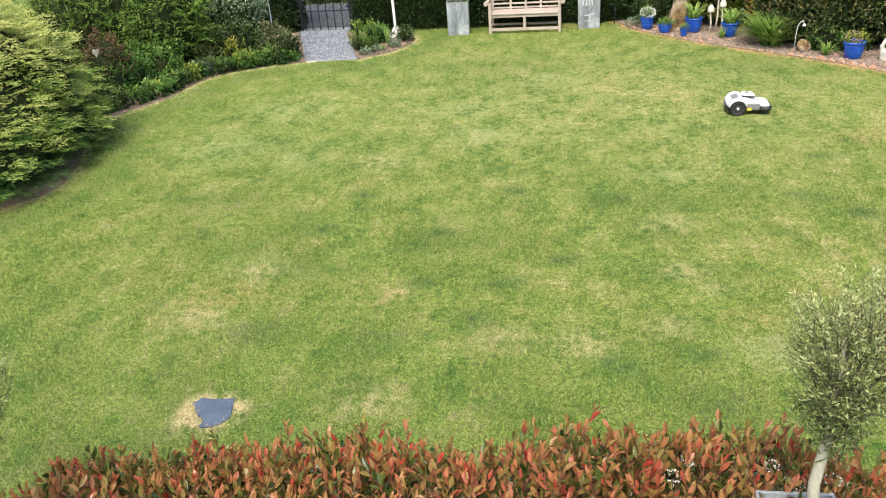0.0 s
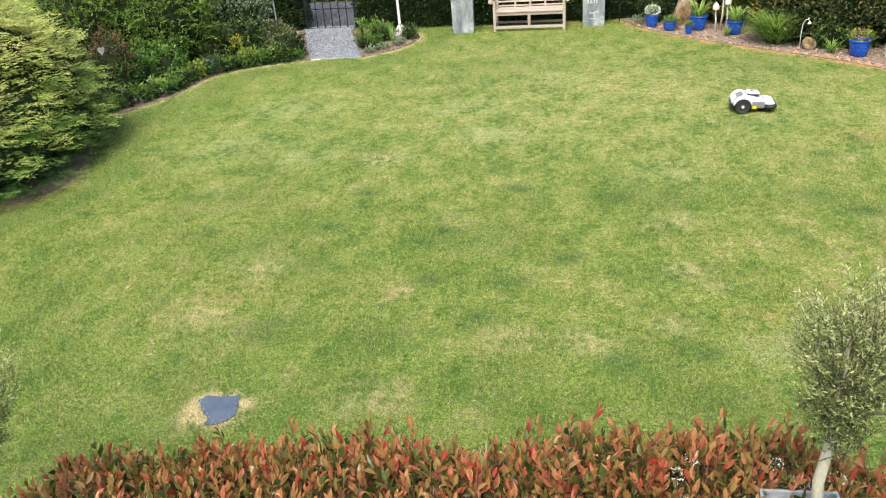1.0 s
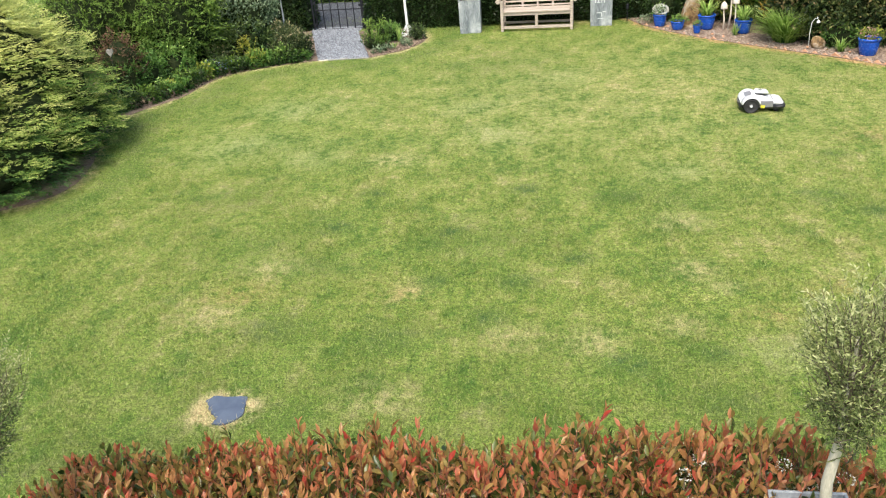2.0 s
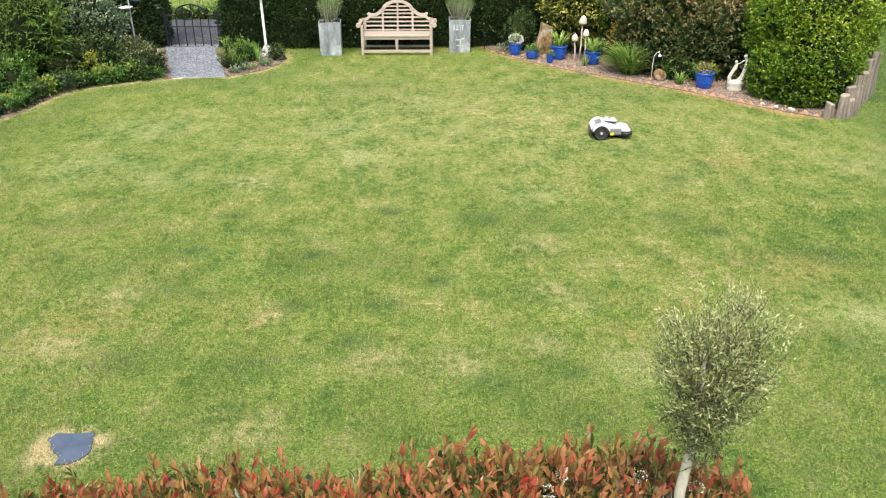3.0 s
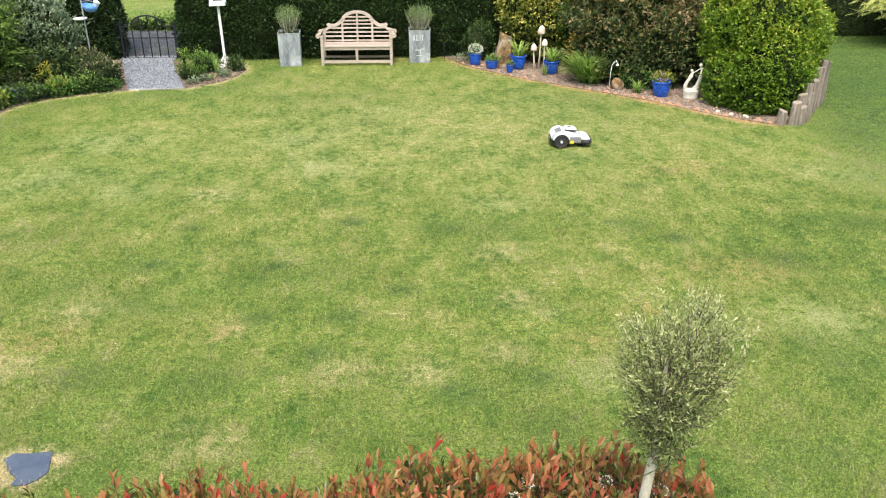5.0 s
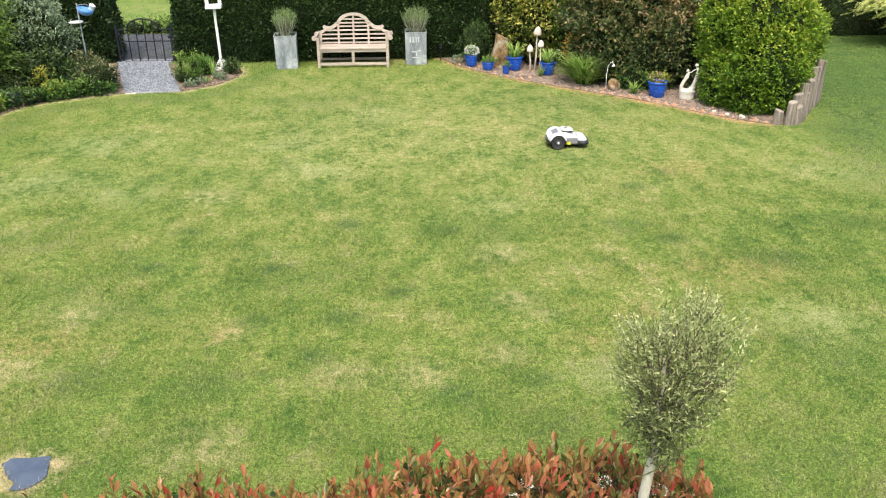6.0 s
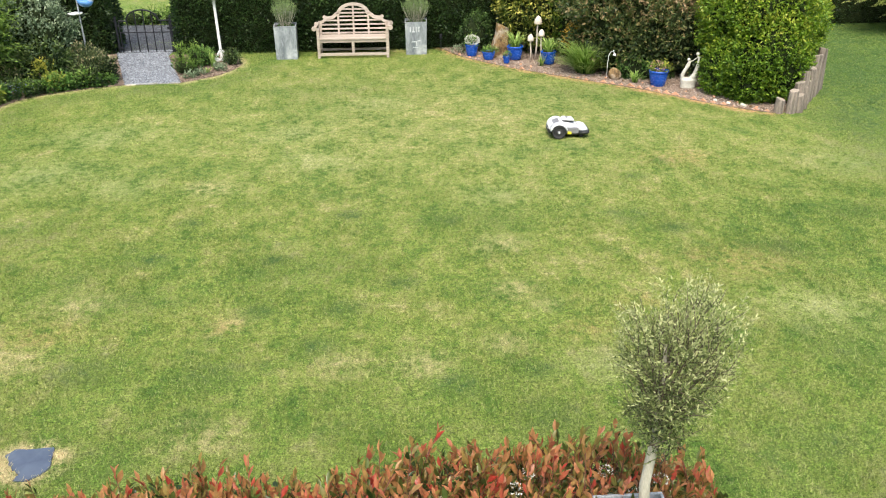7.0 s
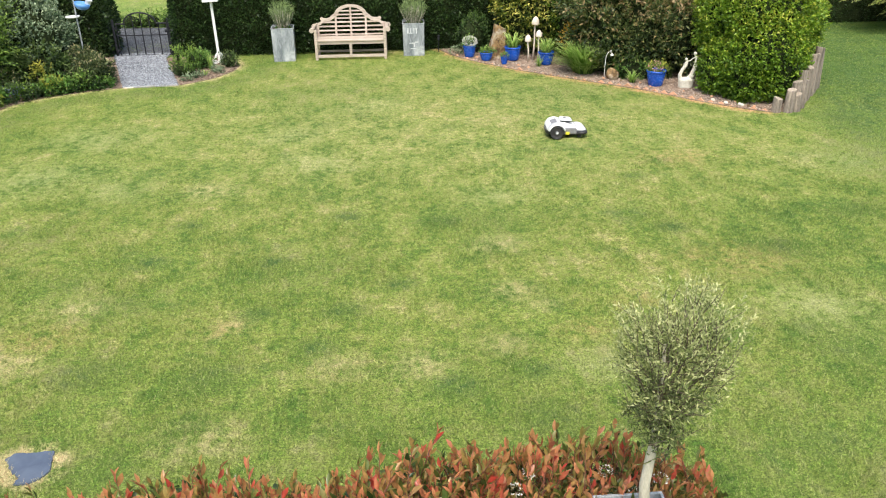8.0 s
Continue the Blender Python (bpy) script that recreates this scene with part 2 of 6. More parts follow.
L_ORANGE = leaf_mat("orange_leaves", [(0, (0.20, 0.10, 0.02)), (0.5, (0.45, 0.25, 0.03)), (1, (0.62, 0.40, 0.06))], 0.5)
L_STRAP = leaf_mat("strap_leaves", [(0, (0.025, 0.07, 0.012)), (0.4, (0.16, 0.31, 0.045)), (1, (0.46, 0.60, 0.18))], 0.5, 0.4, spread=0.8)
L_OLIVE = leaf_mat("olive_leaves", [(0, (0.035, 0.055, 0.018)), (0.4, (0.13, 0.165, 0.055)), (0.75, (0.31, 0.345, 0.13)), (1, (0.52, 0.53, 0.26))], 0.5, 0.3, 0.75)
L_PHOT = leaf_mat("red_tipped_leaves", [(0, (0.028, 0.06, 0.013)), (0.22, (0.12, 0.15, 0.033)), (0.42, (0.34, 0.24, 0.07)), (0.6, (0.50, 0.24, 0.10)), (0.8, (0.50, 0.165, 0.085)), (0.93, (0.47, 0.10, 0.06)), (1, (0.48, 0.06, 0.04))], 0.3, 0.4, 0.55, 0.6)
F_WHITE = leaf_mat("white_petals", [(0, (0.62, 0.60, 0.50)), (1, (0.82, 0.82, 0.78))], 0.6)
F_BLUE = leaf_mat("pale_blue_petals", [(0, (0.22, 0.30, 0.58)), (1, (0.45, 0.54, 0.78))], 0.6)
F_PINK = leaf_mat("pink_petals", [(0, (0.5, 0.25, 0.22)), (1, (0.66, 0.45, 0.38))], 0.6)

# ---- builders ----


def mesh_np(name, verts, faces, mat, tone=None, smooth=False):
    """A mesh from arrays; all faces have the same number of corners. tone: one number a vertex."""
    verts, faces = np.asarray(verts, np.float32), np.asarray(faces, np.int32)
    me = bpy.data.meshes.new(name)
    k = faces.shape[1]
    me.vertices.add(len(verts))
    me.vertices.foreach_set("co", verts.ravel())
    me.loops.add(faces.size)
    me.loops.foreach_set("vertex_index", faces.ravel())
    me.polygons.add(len(faces))
    me.polygons.foreach_set("loop_start", np.arange(0, faces.size, k, dtype=np.int32))
    me.update(calc_edges=True)
    if tone is not None:
        at = me.attributes.new("tone", "FLOAT", "POINT")
        at.data.foreach_set("value", np.asarray(tone, np.float32))
    if smooth:
        me.polygons.foreach_set("use_smooth", np.ones(len(faces), bool))
    me.materials.append(mat)
    return me


def hang(ob, parent, label=""):
    if parent is not None:
        ob.parent = parent
        ob.matrix_parent_inverse = Matrix.Identity(4)
    return tagged(ob, label) if label else ob


def part(name, bm, mat, parent, label="", smooth=False):
    """Links a bmesh as one mesh object under a thing or a part, in the thing's own space."""
    me = bpy.data.meshes.new(name)
    bm.normal_update()
    bm.to_mesh(me)
    bm.free()
    if smooth:
        me.polygons.foreach_set("use_smooth", np.ones(len(me.polygons), bool))
    me.materials.append(mat)
    return hang(new(name, me), parent, label)


def part_np(name, verts, faces, mat, parent, tone=None, label="", smooth=False):
    return hang(new(name, mesh_np(name, verts, faces, mat, tone, smooth)), parent, label)


def thing(name, m, label, category, group="", kind=""):
    ob = new(name)
    ob.empty_display_size = 0.1
    ob.matrix_world = m
    return tagged(ob, label, category, group, kind)


def box(bm, x0, x1, y0, y1, z0, z1, bevel=0.0, m=None):
    r = bmesh.ops.create_cube(bm, size=1)
    bmesh.ops.scale(bm, vec=(x1 - x0, y1 - y0, z1 - z0), verts=r["verts"])
    bmesh.ops.translate(bm, vec=((x0 + x1) / 2, (y0 + y1) / 2, (z0 + z1) / 2), verts=r["verts"])
    vs = r["verts"]
    if bevel:
        es = list({e for v in vs for e in v.link_edges})
        g = bmesh.ops.bevel(bm, geom=es, offset=bevel, segments=2, affect="EDGES", profile=0.6)
        vs = list({v for f in g["faces"] for v in f.verts} | {v for v in vs if v.is_valid})
        seen, todo = set(vs), list(vs)
        while todo:
            v = todo.pop()
            for e in v.link_edges:
                o = e.other_vert(v)
                if o not in seen:
                    seen.add(o)
                    todo.append(o)
        vs = list(seen)
    if m is not None:
        bmesh.ops.transform(bm, matrix=m, verts=vs)
    return bm


def block(x0, x1, y0, y1, z0, z1, bevel=0.004, m=None):
    return box(bmesh.new(), x0, x1, y0, y1, z0, z1, bevel, m)


def tube(bm, pts, radii, sides=8, cap=True):
    """A tapered tube along points."""
    pts = [Vector(p) for p in pts]
    if not hasattr(radii, "__len__"):
        radii = [radii] * len(pts)
    rings = []
    ref = None
    for i, p in enumerate(pts):
        d = (pts[min(i + 1, len(pts) - 1)] - pts[max(i - 1, 0)]).normalized()
        if ref is None:
            ref = d.orthogonal().normalized()
        ref = (ref - d * ref.dot(d)).normalized()
        s = d.cross(ref)
        rings.append([bm.verts.new(p + (ref * math.cos(a) + s * math.sin(a)) * radii[i]) for a in [2 * math.pi * k / sides for k in range(sides)]])
    for a, b in zip(rings, rings[1:]):
        for k in range(sides):
            bm.faces.new((a[k], a[(k + 1) % sides], b[(k + 1) % sides], b[k]))
    if cap:
        bm.faces.new(rings[0][::-1])
        bm.faces.new(rings[-1])
    return bm


def lathe(bm, profile, sides=24):
    """A turned shape from (radius, height) pairs."""
    rings = [[bm.verts.new((r * math.cos(2 * math.pi * k / sides), r * math.sin(2 * math.pi * k / sides), z)) for k in range(sides)] for r, z in profile]
    for a, b in zip(rings, rings[1:]):
        for k in range(sides):
            bm.faces.new((a[k], a[(k + 1) % sides], b[(k + 1) % sides], b[k]))
    bm.faces.new(rings[0][::-1])
    bm.faces.new(rings[-1])
    return bm


def unit(v):
    return v / np.maximum(np.linalg.norm(v, axis=1, keepdims=True), 1e-9)


def leaves(P, D, length, width, tone, fold=0.25, curl=0.15, shape=0.45, flat=None):
    """Leaves at points P along directions D: two folded blades of three triangles each. flat: pull of the leaf's face towards up."""
    k = len(P)
    L = np.broadcast_to(length, (k,))[:, None]
    W = np.broadcast_to(width, (k,))[:, None]
    D = unit(D)
    up = rng.normal(size=(k, 3)) + (np.array([0, 0, flat]) if flat else 0)
    S = unit(np.cross(D, up))
    N = np.cross(S, D)
    b = P
    tip = P + D * L - N * L * curl
    mid = P + D * L * shape - N * L * curl * 0.15
    lt = mid - S * W * 0.5 + N * W * fold
    rt = mid + S * W * 0.5 + N * W * fold
    V = np.stack([b, lt, mid, rt, tip], 1).reshape(-1, 3)
    f = np.array([[0, 2, 1], [0, 3, 2], [1, 2, 4], [2, 3, 4]])
    F = (np.arange(k)[:, None, None] * 5 + f[None]).reshape(-1, 3)
    return V, F, np.repeat(np.clip(tone, 0, 1), 5)


def lump(P, s=1.0, seed=0.0):
    """A smooth unevenness between about -1 and 1."""
    x, y, z = P[:, 0] * s + seed, P[:, 1] * s + seed * 1.7, P[:, 2] * s - seed
    return (np.sin(2.1 * x + 1.3 * np.sin(1.7 * y + z)) + np.sin(2.9 * y + 1.1 * np.sin(2.3 * z + x)) + np.sin(3.3 * z + 1.2 * np.sin(1.9 * x + y))) / 3


def blob_points(blobs, n, lumpy=0.12, seed=0.0, depth=0.22, low=0.0):
    """Points and outward ways in the outer shell of joined ellipsoids; blobs: (x, y, z, rx, ry, rz)."""
    B = np.array(blobs, float)
    area = B[:, 3] * B[:, 4] + B[:, 4] * B[:, 5] + B[:, 3] * B[:, 5]
    which = rng.choice(len(B), size=n * 2, p=area / area.sum())
    u = unit(rng.normal(size=(n * 2, 3)))
    c, r = B[which, :3], B[which, 3:]
    k = 1 + lumpy * lump(c + u * r, 3.2, seed) + lumpy * 0.6 * lump(c + u * r, 8.0, seed + 3)
    k = k * (1 - depth * rng.random(n * 2) ** 2)
    P = c + u * r * k[:, None]
    N = unit(u / r)
    inside = np.zeros(len(P), bool)
    for j, b in enumerate(B):
        q = (((P - b[:3]) / b[3:]) ** 2).sum(1)
        inside |= (q < 0.62) & (which != j)
    keep = ~inside & (P[:, 2] > low)
    return P[keep][:n], N[keep][:n]


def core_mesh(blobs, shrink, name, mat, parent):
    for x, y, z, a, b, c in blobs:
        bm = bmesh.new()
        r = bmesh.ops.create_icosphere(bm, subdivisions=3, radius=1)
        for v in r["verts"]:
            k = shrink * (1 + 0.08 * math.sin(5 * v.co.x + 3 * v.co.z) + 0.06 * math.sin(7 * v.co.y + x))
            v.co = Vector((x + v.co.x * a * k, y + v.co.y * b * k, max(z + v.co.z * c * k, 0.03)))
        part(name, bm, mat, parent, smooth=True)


def shrub(name, label, category, at, blobs, n, length, width, mat, tone=(0.1, 0.9), out=1.0, upw=0.5, chaos=0.7, shrink=0.76, seed=0.0, lumpy=0.26, flat=1.0, depth=0.25, stems=4, leaf_shape=0.45, core=M_CORE, sprig=6, shoot=(1.2, 3.2)):
    """A bush: stems, near-black cores that paint in the shade inside, and a crown of separate leaves, with younger,
    paler leaves at the shoot tips.
    """
    ob = thing(name, pose(*at), label, category)
    P, N = blob_points(blobs, n // sprig, lumpy, seed, depth)
    A = unit(N * out + np.array([0, 0, upw]) + rng.normal(size=P.shape) * 0.45)
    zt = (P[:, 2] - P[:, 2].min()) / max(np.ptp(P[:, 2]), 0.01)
    # High and upward-facing shoots get a paler tone, painting in light from above.
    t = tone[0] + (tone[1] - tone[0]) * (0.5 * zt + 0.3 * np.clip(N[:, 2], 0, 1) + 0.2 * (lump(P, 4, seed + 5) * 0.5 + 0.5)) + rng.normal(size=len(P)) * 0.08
    reach = length * rng.uniform(*shoot, len(P))
    f = np.linspace(0, 1, sprig)
    Q = (P[:, None] + A[:, None] * (reach[:, None] * (f[None] - 0.25))[..., None]).reshape(-1, 3)
    D = np.repeat(A, sprig, 0) + rng.normal(size=Q.shape) * chaos
    Q[:, 2] -= np.tile(f ** 2, len(P)) * np.repeat(np.maximum(reach - 3.2 * length, 0), sprig) * 0.35
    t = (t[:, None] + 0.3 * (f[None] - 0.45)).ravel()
    s = rng.uniform(0.75, 1.25, len(Q))
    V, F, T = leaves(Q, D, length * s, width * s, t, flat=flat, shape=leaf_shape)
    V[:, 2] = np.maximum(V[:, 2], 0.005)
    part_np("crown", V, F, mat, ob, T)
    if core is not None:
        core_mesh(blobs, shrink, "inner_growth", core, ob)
    for k in range(stems):
        b = blobs[k % len(blobs)]
        a = 2 * math.pi * k / stems
        p0 = (b[0] * 0.5 + 0.06 * math.cos(a), b[1] * 0.5 + 0.06 * math.sin(a), -0.02)
        p2 = (b[0] + b[3] * 0.4 * math.cos(a), b[1] + b[4] * 0.4 * math.sin(a), b[2])
        p1 = ((p0[0] + p2[0]) / 2 + 0.04, (p0[1] + p2[1]) / 2, p2[2] * 0.5)
        part("stem", tube(bmesh.new(), [p0, p1, p2], [0.03, 0.022, 0.01], 7), M_BARK, ob)
    return ob


def strap_arrays(n, height, width, spread, base=0.05, arch=0.5):
    """Arching strap leaves from one clump, four segments each."""
    a = rng.uniform(0, 2 * np.pi, n)
    h = height * rng.uniform(0.35, 1.1, n)
    sp = spread * rng.uniform(0.15, 1.0, n)
    b = np.stack([np.cos(a), np.sin(a), np.zeros(n)], 1)
    s = np.stack([-np.sin(a), np.cos(a), np.zeros(n)], 1)
    root = b * base * rng.random((n, 1))
    rows = []
    for k, t in enumerate((0, 0.3, 0.6, 0.85, 1.0)):
        z = h * (t * (1 + arch) - arch * t * t * 1.15)
        w = width * (0.8, 1.0, 0.85, 0.5, 0.06)[k]
        c = root + b * (sp * t ** 1.6)[:, None] + np.array([0, 0, 1]) * z[:, None]
        rows += [c - s * w / 2, c + s * w / 2]
    V = np.stack(rows, 1).reshape(-1, 3)
    f = np.array([[2 * k, 2 * k + 1, 2 * k + 3, 2 * k + 2] for k in range(4)])
    F = (np.arange(n)[:, None, None] * 10 + f).reshape(-1, 4)
    t = np.tile(np.repeat(np.array([0.2, 0.5, 0.75, 0.9, 0.95]), 2), n)
    return V, F, t


def poly_inside(P, poly):
    x, y = P[:, 0], P[:, 1]
    ins = np.zeros(len(P), bool)
    for (x0, y0), (x1, y1) in zip(poly, poly[1:] + poly[:1]):
        ins ^= ((y0 > y) != (y1 > y)) & (x < (x1 - x0) * (y - y0) / (y1 - y0 + 1e-12) + x0)
    return ins


def smooth_line(pts, k=5):
    """A rounded line through points (Catmull-Rom)."""
    p = [np.array(q, float) for q in pts]
    p = [2 * p[0] - p[1]] + p + [2 * p[-1] - p[-2]]
    out = []
    for i in range(1, len(p) - 2):
        for t in np.arange(k) / k:
            out.append(0.5 * (2 * p[i] + (p[i + 1] - p[i - 1]) * t + (2 * p[i - 1] - 5 * p[i] + 4 * p[i + 1] - p[i + 2]) * t ** 2 + (3 * p[i] - p[i - 1] - 3 * p[i + 1] + p[i + 2]) * t ** 3))
    return [tuple(q) for q in out] + [tuple(p[-2])]


def line_dist(P, line):
    d = np.full(len(P), 1e9)
    for a, b in zip(line, line[1:]):
        a, b = np.array(a), np.array(b)
        t = np.clip(((P - a) @ (b - a)) / ((b - a) @ (b - a) + 1e-9), 0, 1)
        d = np.minimum(d, np.linalg.norm(P - a - t[:, None] * (b - a), axis=1))
    return d


def sheet(name, poly, z, mat, label, category, rise=0.0):
    """A raised bed or path sheet with a skirt down to the ground."""
    bm = bmesh.new()
    top = [bm.verts.new((x, y, z)) for x, y in poly]
    f = bm.faces.new(top)
    f.normal_update()
    if f.normal.z < 0:
        f.normal_flip()
    low = [bm.verts.new((x, y, -0.03)) for x, y in poly]
    for i in range(len(poly)):
        j = (i + 1) % len(poly)
        bm.faces.new((top[i], top[j], low[j], low[i]))
    bmesh.ops.triangulate(bm, faces=[f])
    bmesh.ops.recalc_face_normals(bm, faces=bm.faces)
    return tagged(part(name, bm, mat, None), label, category, kind="structure")


def scatter(poly, n):
    P = np.array(poly)
    lo, hi = P.min(0), P.max(0)
    Q = lo + rng.random((n * 3, 2)) * (hi - lo)
    return Q[poly_inside(Q, poly)][:n]


def chips(name, poly, n, size, z, mat, label, category, flat=0.5):
    """Loose stones or chips: small uneven solids."""
    Q = scatter(poly, n)
    k = len(Q)
    o = np.array([[1, 0, 0], [-1, 0, 0], [0, 1, 0], [0, -1, 0], [0, 0, 1], [0, 0, -1]], float)
    f = np.array([[0, 2, 4], [2, 1, 4], [1, 3, 4], [3, 0, 4], [2, 0, 5], [1, 2, 5], [3, 1, 5], [0, 3, 5]])
    V = o[None] * rng.uniform(0.6, 1.3, (k, 6, 1)) * rng.uniform(0.5, 1.2, (k, 1, 1)) * size
    a = rng.uniform(0, 6.3, k)
    c, s = np.cos(a)[:, None], np.sin(a)[:, None]
    X = V[..., 0] * c * 1.2 - V[..., 1] * s * 0.8
    Y = V[..., 0] * s * 1.2 + V[..., 1] * c * 0.8
    V = np.stack([X + Q[:, :1], Y + Q[:, 1:], V[..., 2] * flat + z], 2).reshape(-1, 3)
    F = (np.arange(k)[:, None, None] * 6 + f).reshape(-1, 3)
    return tagged(part_np(name, V, F, mat, None), label, category, kind="stuff")

# ---- ground, lawn, beds and path ----
EDGE_LEFT = smooth_line([(-4.46, 16.07), (-5.25, 15.78), (-6.04, 15.25), (-6.34, 14.45), (-6.45, 13.68), (-7.0, 12.67), (-6.95, 11.82), (-6.4, 10.4), (-6.2, 9.4), (-6.65, 8.72), (-8.2, 8.0), (-12.5, 7.4)])
EDGE_RIGHT = smooth_line([(1.85, 19.18), (2.36, 17.95), (3.14, 16.94), (3.76, 16.31), (4.73, 15.44), (5.62, 14.64), (6.38, 13.78), (6.97, 13.22), (7.36, 12.94)])
EDGE_POST = smooth_line([(-3.39, 16.15), (-3.05, 16.4), (-2.74, 16.7), (-2.47, 17.25), (-2.44, 17.8), (-2.6, 18.3)])
BED_LEFT = EDGE_LEFT + [(-12.5, 20.2), (-5.55, 20.2), (-5.45, 19.0)]
BED_RIGHT = EDGE_RIGHT + [(7.6, 12.95), (7.95, 13.25), (8.4, 13.9), (8.8, 14.5), (8.9, 15.2), (8.9, 20.6), (1.85, 20.6)]
BED_POST = EDGE_POST + [(-2.9, 18.9), (-4.05, 18.95), (-4.2, 18.6)]
PATH_POLY = [(-4.46, 16.07), (-3.9, 16.1), (-3.39, 16.15), (-4.2, 18.6), (-4.2, 19.25), (-5.5, 19.25), (-5.42, 18.9)]
COVER_AT = (-2.03, 4.65)
COVER_LINE = [(-0.20, 0.10), (-0.15, 0.175), (-0.04, 0.165), (0.07, 0.18), (0.14, 0.17), (0.16, 0.08), (0.185, -0.06), (0.14, -0.14), (0.07, -0.19), (-0.03, -0.185), (-0.02, -0.12), (-0.1, -0.03)]

# (x, y, size) of dark tufts, straw-dry places and pale patches
TUFTS = [(0.22, 9.15, 0.2), (1.31, 8.88, 0.24), (3.74, 8.87, 0.22), (-0.58, 7.94, 0.2), (0.23, 6.79, 0.2), (-0.61, 6.8, 0.17), (0.0, 6.12, 0.2), (0.83, 7.3, 0.17), (-0.9, 5.71, 0.34), (-1.96, 8.06, 0.2), (-1.73, 9.07, 0.17),
         (-1.99, 5.86, 0.4), (-1.47, 4.53, 0.4), (4.1, 8.43, 0.2), (5.18, 7.75, 0.35), (4.9, 5.63, 0.5), (4.0, 4.44, 0.4), (1.95, 4.93, 0.35), (1.28, 5.39, 0.25), (1.93, 5.57, 0.2), (4.68, 10.77, 0.16), (4.14, 10.19, 0.16), (6.54, 8.72, 0.35)]
DRY = [(0.28, 5.78, 0.26), (-0.79, 4.86, 0.28), (2.0, 7.05, 0.25), (1.13, 6.75, 0.1), (2.26, 6.74, 0.16), (-0.85, 6.58, 0.16), (1.75, 6.03, 0.2), (-1.67, 10.22, 0.4), (1.95, 8.15, 0.3), (-2.43, 7.05, 0.3), (-2.69, 6.03, 0.3), (0.96, 5.75, 0.25)]
PALE = [(-4.27, 10.92, 0.9), (-0.28, 11.18, 0.6), (2.14, 9.71, 0.45), (-0.84, 12.58, 0.5), (-3.87, 12.75, 0.8), (-2.93, 10.4, 0.5), (0.53, 14.19, 0.5), (4.98, 6.43, 0.6), (2.63, 5.57, 0.35), (7.34, 10.53, 0.7)]
LUSH = [(-2.84, 7.56, 0.6), (-1.95, 7.14, 0.5), (-0.28, 7.69, 0.7), (1.61, 5.37, 0.4), (4.38, 14.76, 1.0), (-0.46, 15.23, 1.2), (-3.59, 8.92, 0.6), (2.03, 8.79, 0.5), (-5.9, 10.9, 0.5), (-5.6, 12.3, 0.5)]


def marks(Q):
    """Dark, straw, bare-earth and pale amounts for points of the lawn."""
    m = np.zeros((len(Q), 4), np.float32)
    for spots, k, much in ((TUFTS, 0, 1.0), (DRY, 1, 0.5), (PALE, 3, 0.5), (LUSH, 0, 0.3)):
        for x, y, r in spots:
            g = np.exp(-(((Q[:, 0] - x) / (r * 1.25)) ** 2 + ((Q[:, 1] - y) / (r * 0.95)) ** 2) * 1.5)
            m[:, k] = np.maximum(m[:, k], g * much * min(1.0, 0.24 / r if k == 0 and much > 0.5 else 1.0))
    # Right strip: darker green grass, with its patchy shade painted into the colour.
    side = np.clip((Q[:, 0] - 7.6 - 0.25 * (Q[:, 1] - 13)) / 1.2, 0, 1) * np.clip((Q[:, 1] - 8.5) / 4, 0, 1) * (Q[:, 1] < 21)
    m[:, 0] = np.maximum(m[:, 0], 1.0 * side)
    m[:, 0] = np.maximum(m[:, 0], 0.25 * np.clip((Q[:, 1] - 20) / 2, 0, 1))
    dry = 0.2 * np.exp(-((Q[:, 0] - 2.0) / 4.5) ** 2 - ((Q[:, 1] - 13.2) / 3.2) ** 2)
    m[:, 1] = np.maximum(m[:, 1], dry)
    m[:, 0] = np.maximum(m[:, 0], 0.3 * np.clip((6.6 - Q[:, 1]) / 2.5, 0, 1))
    for x, y, r in ((4.6, 7.5, 0.5), (4.2, 7.62, 0.3), (3.2, 6.7, 0.2), (2.53, 6.24, 0.22), (-0.9, 6.55, 0.2), (-2.6, 6.5, 0.3), (5.0, 10.9, 0.5)):
        m[:, 2] = np.maximum(m[:, 2], 0.3 * np.exp(-(((Q[:, 0] - x) / r) ** 2 + ((Q[:, 1] - y) / (r * 0.7)) ** 2)))
    d = np.hypot((Q[:, 0] - COVER_AT[0]) / 0.29, (Q[:, 1] - COVER_AT[1]) / 0.27)
    m[:, 1] = np.maximum(m[:, 1], 1.6 * np.clip(1.75 - 1.45 * d, 0, 1))
    dr = line_dist(Q, EDGE_RIGHT)
    m[:, 2] = np.maximum(m[:, 2], np.clip(1.5 - dr / 0.14, 0, 1))
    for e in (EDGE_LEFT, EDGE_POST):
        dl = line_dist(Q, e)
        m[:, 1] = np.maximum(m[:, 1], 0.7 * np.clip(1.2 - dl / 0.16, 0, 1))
        # Band beside the beds: greener grass and border shade painted as one.
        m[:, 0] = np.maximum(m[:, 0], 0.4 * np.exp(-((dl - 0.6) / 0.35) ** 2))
    return m


xs = np.concatenate([[-3000, -600, -150, -60, -30, -20], np.arange(-14, 18.01, 0.1), [20, 30, 60, 150, 600, 3000]])
ys = np.concatenate([[-3000, -600, -150, -60, -20, -8], np.arange(-2, 26.01, 0.1), [28, 35, 60, 150, 600, 3000]])
GX, GY = np.meshgrid(xs, ys)
GV = np.stack([GX.ravel(), GY.ravel(), np.zeros(GX.size)], 1)
w = len(xs)
i0 = (np.arange(len(ys) - 1)[:, None] * w + np.arange(w - 1)[None]).ravel()
